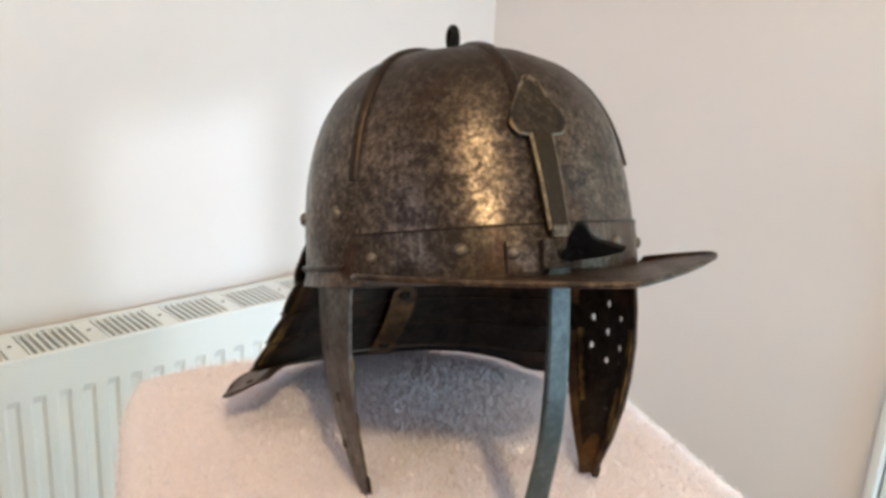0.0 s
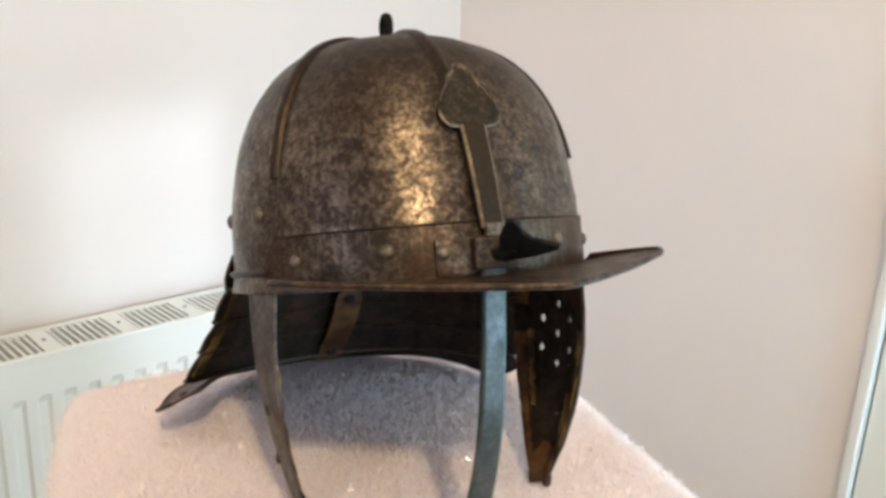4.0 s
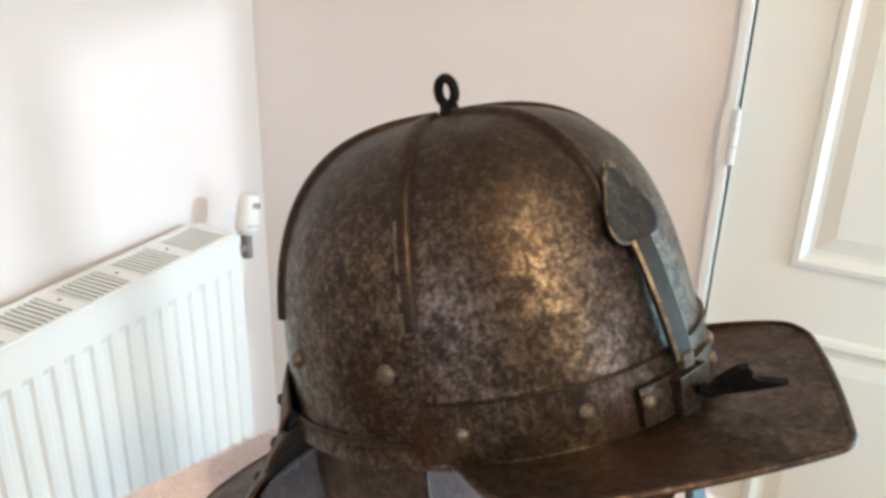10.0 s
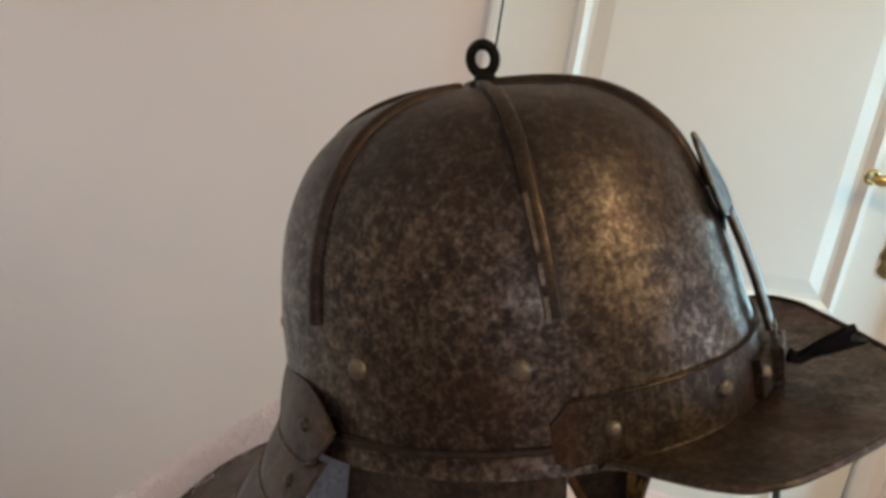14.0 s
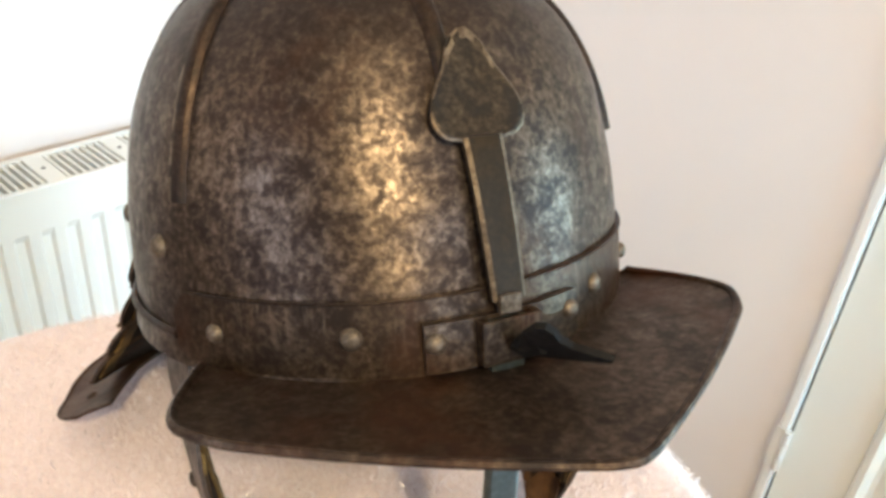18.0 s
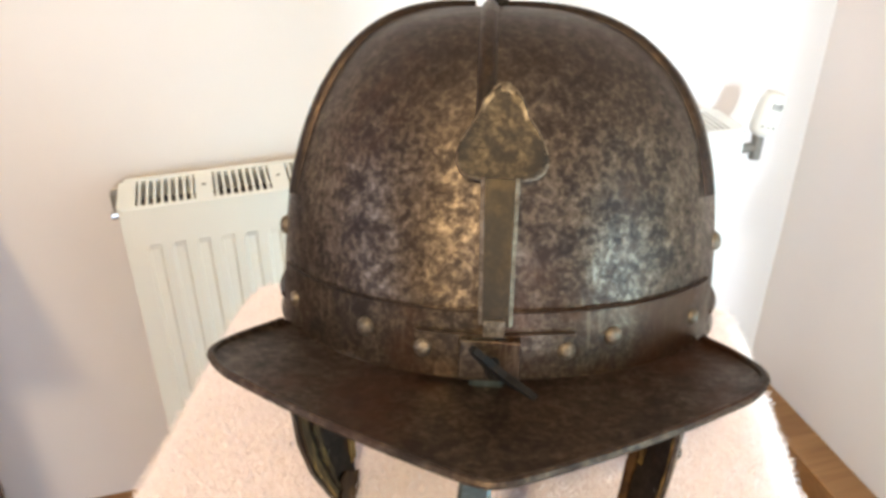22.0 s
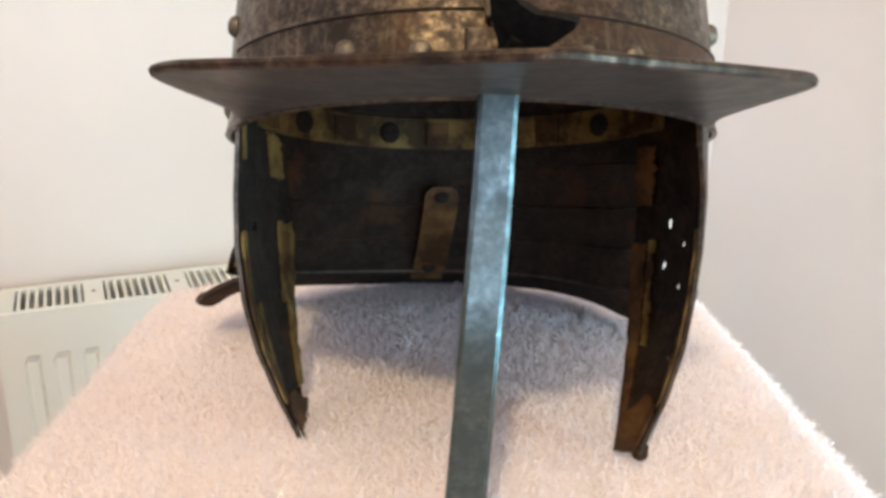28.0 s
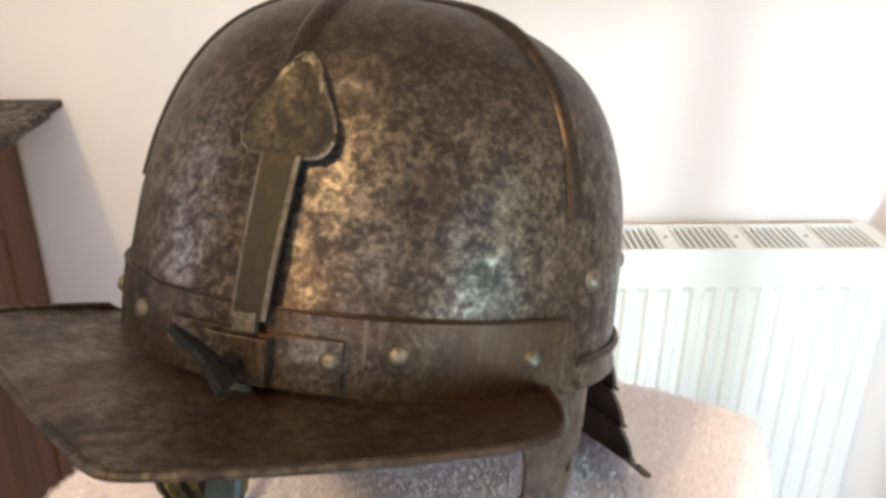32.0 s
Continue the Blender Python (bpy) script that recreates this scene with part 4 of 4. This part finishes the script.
# peak
def peak_edge(u):
    """The peak's outer edge, from one side of the skull round the pointed front to the other."""
    s = abs(2 * u - 1)
    sign = 1 if u > 0.5 else -1
    tip, corner, root = Vector((0.002, -0.1105)), Vector((0.0985 if sign > 0 else 0.1025, -0.0490)), Vector((0.0860, 0.0030))
    if s < 0.68:
        k = s / 0.68
        p = Vector((tip.x * sign, tip.y)).lerp(corner, k)
        p += Vector((0.0022 * math.sin(k * math.pi), -0.0020 * math.sin(k * math.pi)))
        if k > 0.85:
            p += Vector((-0.002, 0.004)) * ((k - 0.85) / 0.15) ** 2
        if k < 0.06:
            p.y += 0.0015 * (1 - k / 0.06)
    else:
        k = (s - 0.68) / 0.32
        start = corner + Vector((-0.002, 0.004))
        c1 = start + Vector((0.006, 0.010))
        c2 = root + Vector((0.006, -0.014))
        p = start * (1 - k) ** 3 + c1 * 3 * k * (1 - k) ** 2 + c2 * 3 * k * k * (1 - k) + root * k ** 3
    return sign * p.x, p.y


def peak_at(u, v):
    x1, y1 = peak_edge(u)
    a = radians(-58 + 116 * u)
    p0 = skull(a, -0.0125, 0.0012)
    x, y = p0.x + (x1 - p0.x) * v, p0.y + (y1 - p0.y) * v
    front = max(0.0, 1 - abs(x) / 0.105)
    z = -0.0125 - 0.0042 * v * front ** 0.8 + 0.0056 * v * (1 - front) ** 1.5
    return Vector((x, y, z))


part("peak", sheet(lambda u, v: peak_at(1 - u, v), 96, 14, 0.0018), [M_PEAK, M_UNDER], helmet, "pointed brown steel peak with a rolled edge", smooth=True)
part("peak_roll", tube([peak_at(u, 1.0) + Vector((0, 0, -0.0004)) for u in np.linspace(0.004, 0.996, 110)], 0.0016, 8), M_PEAK, helmet, "rolled rim of the peak", smooth=True)


# neck guard of overlapping lames
NECK = ((0.013, 1.015), (-0.014, 1.08), (-0.034, 1.20), (-0.053, 1.36), (-0.072, 1.53), (-0.0935, 1.91))
SPANS = (67, 61.5, 56.5, 52, 48.5, 46.5)


def lame(i):
    (z0, r0), r1 = NECK[i], NECK[i + 1][1]
    s0, s1 = SPANS[i], SPANS[i + 1]

    def at(u, v):
        e = abs(2 * u - 1)
        left = u < 0.5
        span = radians(s0 + (s1 - s0) * v + ((2.5 * e if 0 < i < 4 else 0) if left else 8 * e))
        z1 = NECK[i + 1][0]
        if i == 4:
            # nearly level behind, bent down at the rounded ends, of which one reaches forward
            span = radians(56.6 if left else 54.0)
            z1 = -0.0800 - 0.0090 * min(1.0, max(0.0, (e * math.degrees(span) - (34 if left else 18)) / (12.5 if left else 28))) ** 2
        a = span * (2 * u - 1)
        corner = max(0.0, e - 0.90) / 0.10
        k = 1.12 * v - 0.06 - (0.18 * corner ** 2 * max(0.0, v - 0.4) if i < 4 else 0.0) + (0.55 * max(0.0, e - 0.80) ** 2 / 0.04 * (1 - v) if i == 0 else 0.0)
        lobe = max(0.0, e * math.degrees(span) - 44) / 14 if left else max(0.0, e - 0.75) / 0.25
        if i == 4:
            k *= math.sqrt(max(0.0, 1 - lobe ** 2)) * (1.0 if left else 0.8) + (0.0 if left else 0.2)
        bent = 0.0 if left else min(1.0, e / 0.75) ** 2
        z = z0 + (z1 - z0) * k - 0.011 * bent * (i + k) / 5
        r = r0 + (r1 - r0) * k + 0.020 * v + 0.012 * math.sin(math.pi * v)
        r = 1 + (r - 1) * (1 - 0.28 * bent)
        if i == 4 and left:
            r -= 0.07 * lobe + 0.10 * min(1.0, max(0.0, (e - 0.45) / 0.35))
            z -= 0.003 * lobe
        return Vector((0.0988 * r * math.sin(a), 0.0655 + 0.1014 * r * math.cos(a), z))
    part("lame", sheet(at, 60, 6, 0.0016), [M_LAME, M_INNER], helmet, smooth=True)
    edge = [at(u, 1.0) for u in np.linspace(0.0, 1.0, 70)]
    part("lame_edge", tube(edge, 0.0011, 6), M_LAME, helmet, smooth=True)
    for s in (-1, 1):
        p, q = at(0.5 + s * 0.44, 0.45), at(0.5 + s * 0.44, 0.55)
        nrm = (at(0.5 + s * 0.445, 0.5) - at(0.5 + s * 0.435, 0.5)).cross(q - p).normalized()
        nrm = nrm if nrm.z > 0 else -nrm
        part("lame_rivet", dome(p, nrm, 0.0030, 0.0018), M_CHEEK, helmet, smooth=True)


for i in range(len(NECK) - 1):
    lame(i)



def edging_at(u, v):
    """Down the inside of the lames near one end."""
    z = -0.012 - 0.056 * v
    r = float(np.interp(-z, [-q for q, _ in NECK], [q for _, q in NECK])) - 0.005
    a = -radians(58.0 - 7.0 * v - 4.5 * u + 1.2 * noise.noise((v * 7, u * 2, 3.0)))
    return Vector((0.0988 * r * math.sin(a), 0.0655 + 0.1014 * r * math.cos(a), z))


part("leather_edging", sheet(edging_at, 3, 18, 0.0010), M_YELLOW, helmet, "torn strip of yellowed leather inside the neck guard")

# inner lining band and back strap
def lining_at(u, v):
    a = math.pi + radians(-78 + 156 * u)
    p = skull(a, 0.0, -0.0042)
    p.z = -0.004 + 0.0165 * v
    return p


part("lining_band", sheet(lambda u, v: lining_at(1 - u, v), 40, 2, 0.0012), M_YELLOW, helmet, "yellowed leather lining band inside the skull")
for k in range(9):
    a = math.pi + radians(-70 + 17.5 * k)
    p = skull(a, 0.0, -0.0054)
    p.z = 0.0040
    inward = (SC - p.y) * Vector((0, 1, 0)) - Vector((p.x, 0, 0))
    if k % 2:
        part("lining_rivet", dome(p, inward, 0.0058, 0.0014), M_INNER, helmet, smooth=True)
    else:
        bm = box(-0.0062, 0.0062, -0.0066, 0.0066, -0.001, 0.0010, 0.0004)
        bm.transform(Matrix.Translation(p) @ inward.to_track_quat("Z", "Y").to_matrix().to_4x4())
        part("lining_patch", bm, M_LEATHER, helmet, "dark square leather patch on the lining band")


def strap_at(u, v):
    k = v
    z = -0.024 - 0.052 * k
    r = 1.10 + (1.62 - 1.10) * k ** 1.5
    a = math.pi + 0.01 + 0.042 * k
    return Vector((0.0988 * (r - 0.03) * math.sin(a) + (u - 0.5) * 0.019 * (1.0 if k > 0.06 else 0.55 + 7.5 * k), 0.0655 - 0.1014 * (r - 0.03) * math.cos(a), z))


part("back_strap", sheet(strap_at, 2, 20, 0.0016), M_LEATHER, helmet, "brown leather strap riveted inside the neck guard")
for v in (0.10, 0.86):
    p = strap_at(0.5, v)
    part("strap_rivet", dome(p - Vector((0, 0.0018, 0)), (0, -1, 0.2), 0.0046, 0.0014), M_INNER, helmet, smooth=True)


# cheek pieces
CHEEK_V = (0, 0.102, 0.248, 0.394, 0.54, 0.686, 0.832, 0.942, 1.0)
CHEEKS = {
    -1: ((0.017, 0.019, 0.021, 0.024, 0.028, 0.037, 0.051, 0.064, 0.071), (0.105, 0.111, 0.117, 0.118, 0.113, 0.105, 0.097, 0.088, 0.083),
         (0.088, 0.089, 0.090, 0.090, 0.088, 0.084, 0.078, 0.073, 0.070), (0.083, 0.082, 0.081, 0.080, 0.079, 0.077, 0.074, 0.071, 0.069), 0.006),
    1: ((-0.002, 0.001, 0.006, 0.009, 0.014, 0.022, 0.030, 0.037, 0.040), (0.087, 0.089, 0.091, 0.088, 0.084, 0.078, 0.065, 0.050, 0.045),
        (0.079, 0.080, 0.083, 0.083, 0.082, 0.081, 0.077, 0.072, 0.069), (0.085, 0.085, 0.085, 0.083, 0.081, 0.078, 0.072, 0.065, 0.062), 0.0138),
}


def cheek(s):
    front, rear, x_front, x_rear, bulge = CHEEKS[s]

    def at(u, v):
        f, b, xf, xr = (float(np.interp(v, CHEEK_V, row)) for row in (front, rear, x_front, x_rear))
        x = xf + (xr - xf) * u + bulge * (1 - 0.7 * v) * 4 * u * (1 - u)
        return Vector((s * x, f + (b - f) * u, -0.006 - 0.137 * v))
    holder = new("cheek_piece")
    holder.parent = helmet
    tagged(holder, "tapered hanging cheek piece with a pierced rosette of holes")
    # plate, pierced
    nu, nv = 84, 136
    hy0 = 0.0524 if s > 0 else 0.066
    holes = [(hy0, -0.0573)] + [(hy0 + 0.0170 * math.sin(k * math.pi / 3), -0.0573 + 0.0181 * math.cos(k * math.pi / 3)) for k in range(6)]
    if s < 0:
        holes = [(0.0657, -0.0499)]
    bm = sheet(at if s < 0 else (lambda u, v: at(1 - u, v)), nu, nv, 0.0016)
    kill = []
    for f in bm.faces:
        c = f.calc_center_median()
        if any((c.y - hy) ** 2 + (c.z - hz) ** 2 < 0.0024 ** 2 for hy, hz in holes):
            kill.append(f)
    bmesh.ops.delete(bm, geom=kill, context="FACES")
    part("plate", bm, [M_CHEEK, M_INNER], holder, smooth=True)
    # leather edging inside
    strips = ((0.04, 0.17, 0.34, 0.86, 0), (0.78, 0.97, 0.30, 0.56, 0), (0.80, 0.90, 0.33, 0.47, 1), (0.86, 0.97, 0.56, 0.84, 0), (0.08, 0.22, 0.02, 0.13, 0), (0.74, 0.90, 0.01, 0.15, 0), (0.26, 0.34, 0.55, 0.92, 0)) if s < 0 else (
        (0.03, 0.13, 0.34, 0.84, 0), (0.86, 0.98, 0.37, 0.90, 1), (0.80, 0.86, 0.36, 0.70, 0), (0.84, 0.97, 0.05, 0.24, 1), (0.05, 0.2, 0.03, 0.12, 0), (0.16, 0.26, 0.62, 0.86, 0))
    for u0, u1, v0, v1, brown in strips:
        def trim(u, v, a=u0, b=u1, c=v0, d=v1, lift=0.0024 + 0.0008 * brown):
            tear = 0.035 * noise.noise((v * 9 + a * 50, s * 3.0, u * 2.0)) + 0.012 * noise.noise((v * 31, a * 20, u * 2.0))
            p = at(min(0.985, a + (b - a) * u + tear), c + (d - c) * v + 0.02 * noise.noise((u * 4, a * 30, v * 3)))
            return p - Vector((s * lift, 0, 0))
        part("leather_edging", sheet(trim if s < 0 else (lambda u, v: trim(1 - u, v)), 4, 20, 0.0010), M_LEATHER if brown else M_YELLOW, holder, "torn strip of brown leather lining" if brown else "torn strip of yellowed leather lining")
    def end(u, v):
        return at(0.02 + 0.96 * u, 0.85 + 0.145 * v + 0.03 * noise.noise((u * 5, s * 2.0, 0.5)) * (1 - v) + 0.05 * (2 * u - 1) ** 2 * (1 - v)) - Vector((s * 0.0030, 0, 0))
    part("tip_lining", sheet(end if s < 0 else (lambda u, v: end(1 - u, v)), 8, 10, 0.0010), M_LEATHER, holder, "worn brown leather lining at the tip")
    for u, v in ((0.5, 0.04), (0.45, 0.74), (0.3, 0.52)):
        p = at(u, v)
        part("rivet", dome(p, (s, 0, 0), 0.0034, 0.0018), M_CHEEK, holder, smooth=True)
    hang = 1.0 if s < 0 else 0.15
    tip = [at(0.4, 0.97) - Vector((s * 0.002, 0, 0)), at(0.4, 1.0) + Vector((-s * 0.002 * hang, 0.0, -0.006 * hang)), at(0.4, 1.0) + Vector((0.001 * hang, -0.001, -0.015 * hang))]
    part("leather_tab", tube(tip, [0.004, 0.004, 0.0025], 6, None, False, 0.5), M_LEATHER, holder, "curled brown leather tab")


cheek(-1)
cheek(1)

# ---- floor, laid last ----
floor = thing("floor", Matrix(), "warm brown oak floor boards", "floor", kind="structure")
part("underlay", box(X_WEST, X_DOOR + 0.1, Y_BACK, Y_RAD, -0.06, -0.012), M_DARKGAP, floor)
random.seed(11)
BOARD_W = 0.125
x = X_WEST
while x < X_DOOR:
    w = min(BOARD_W, X_DOOR - x) - 0.0015
    y = Y_BACK - random.uniform(0, 0.9)
    while y < Y_RAD:
        length = random.choice((0.9, 1.2, 1.5))
        y0, y1 = max(y, Y_BACK), min(y + length - 0.0015, Y_RAD)
        if y1 - y0 > 0.02:
            bm = box(x, x + w, y0, y1, -0.012, 0.0, 0.001)
            part("floor_board", bm, M_FLOOR, floor)
        y += length
    x += BOARD_W
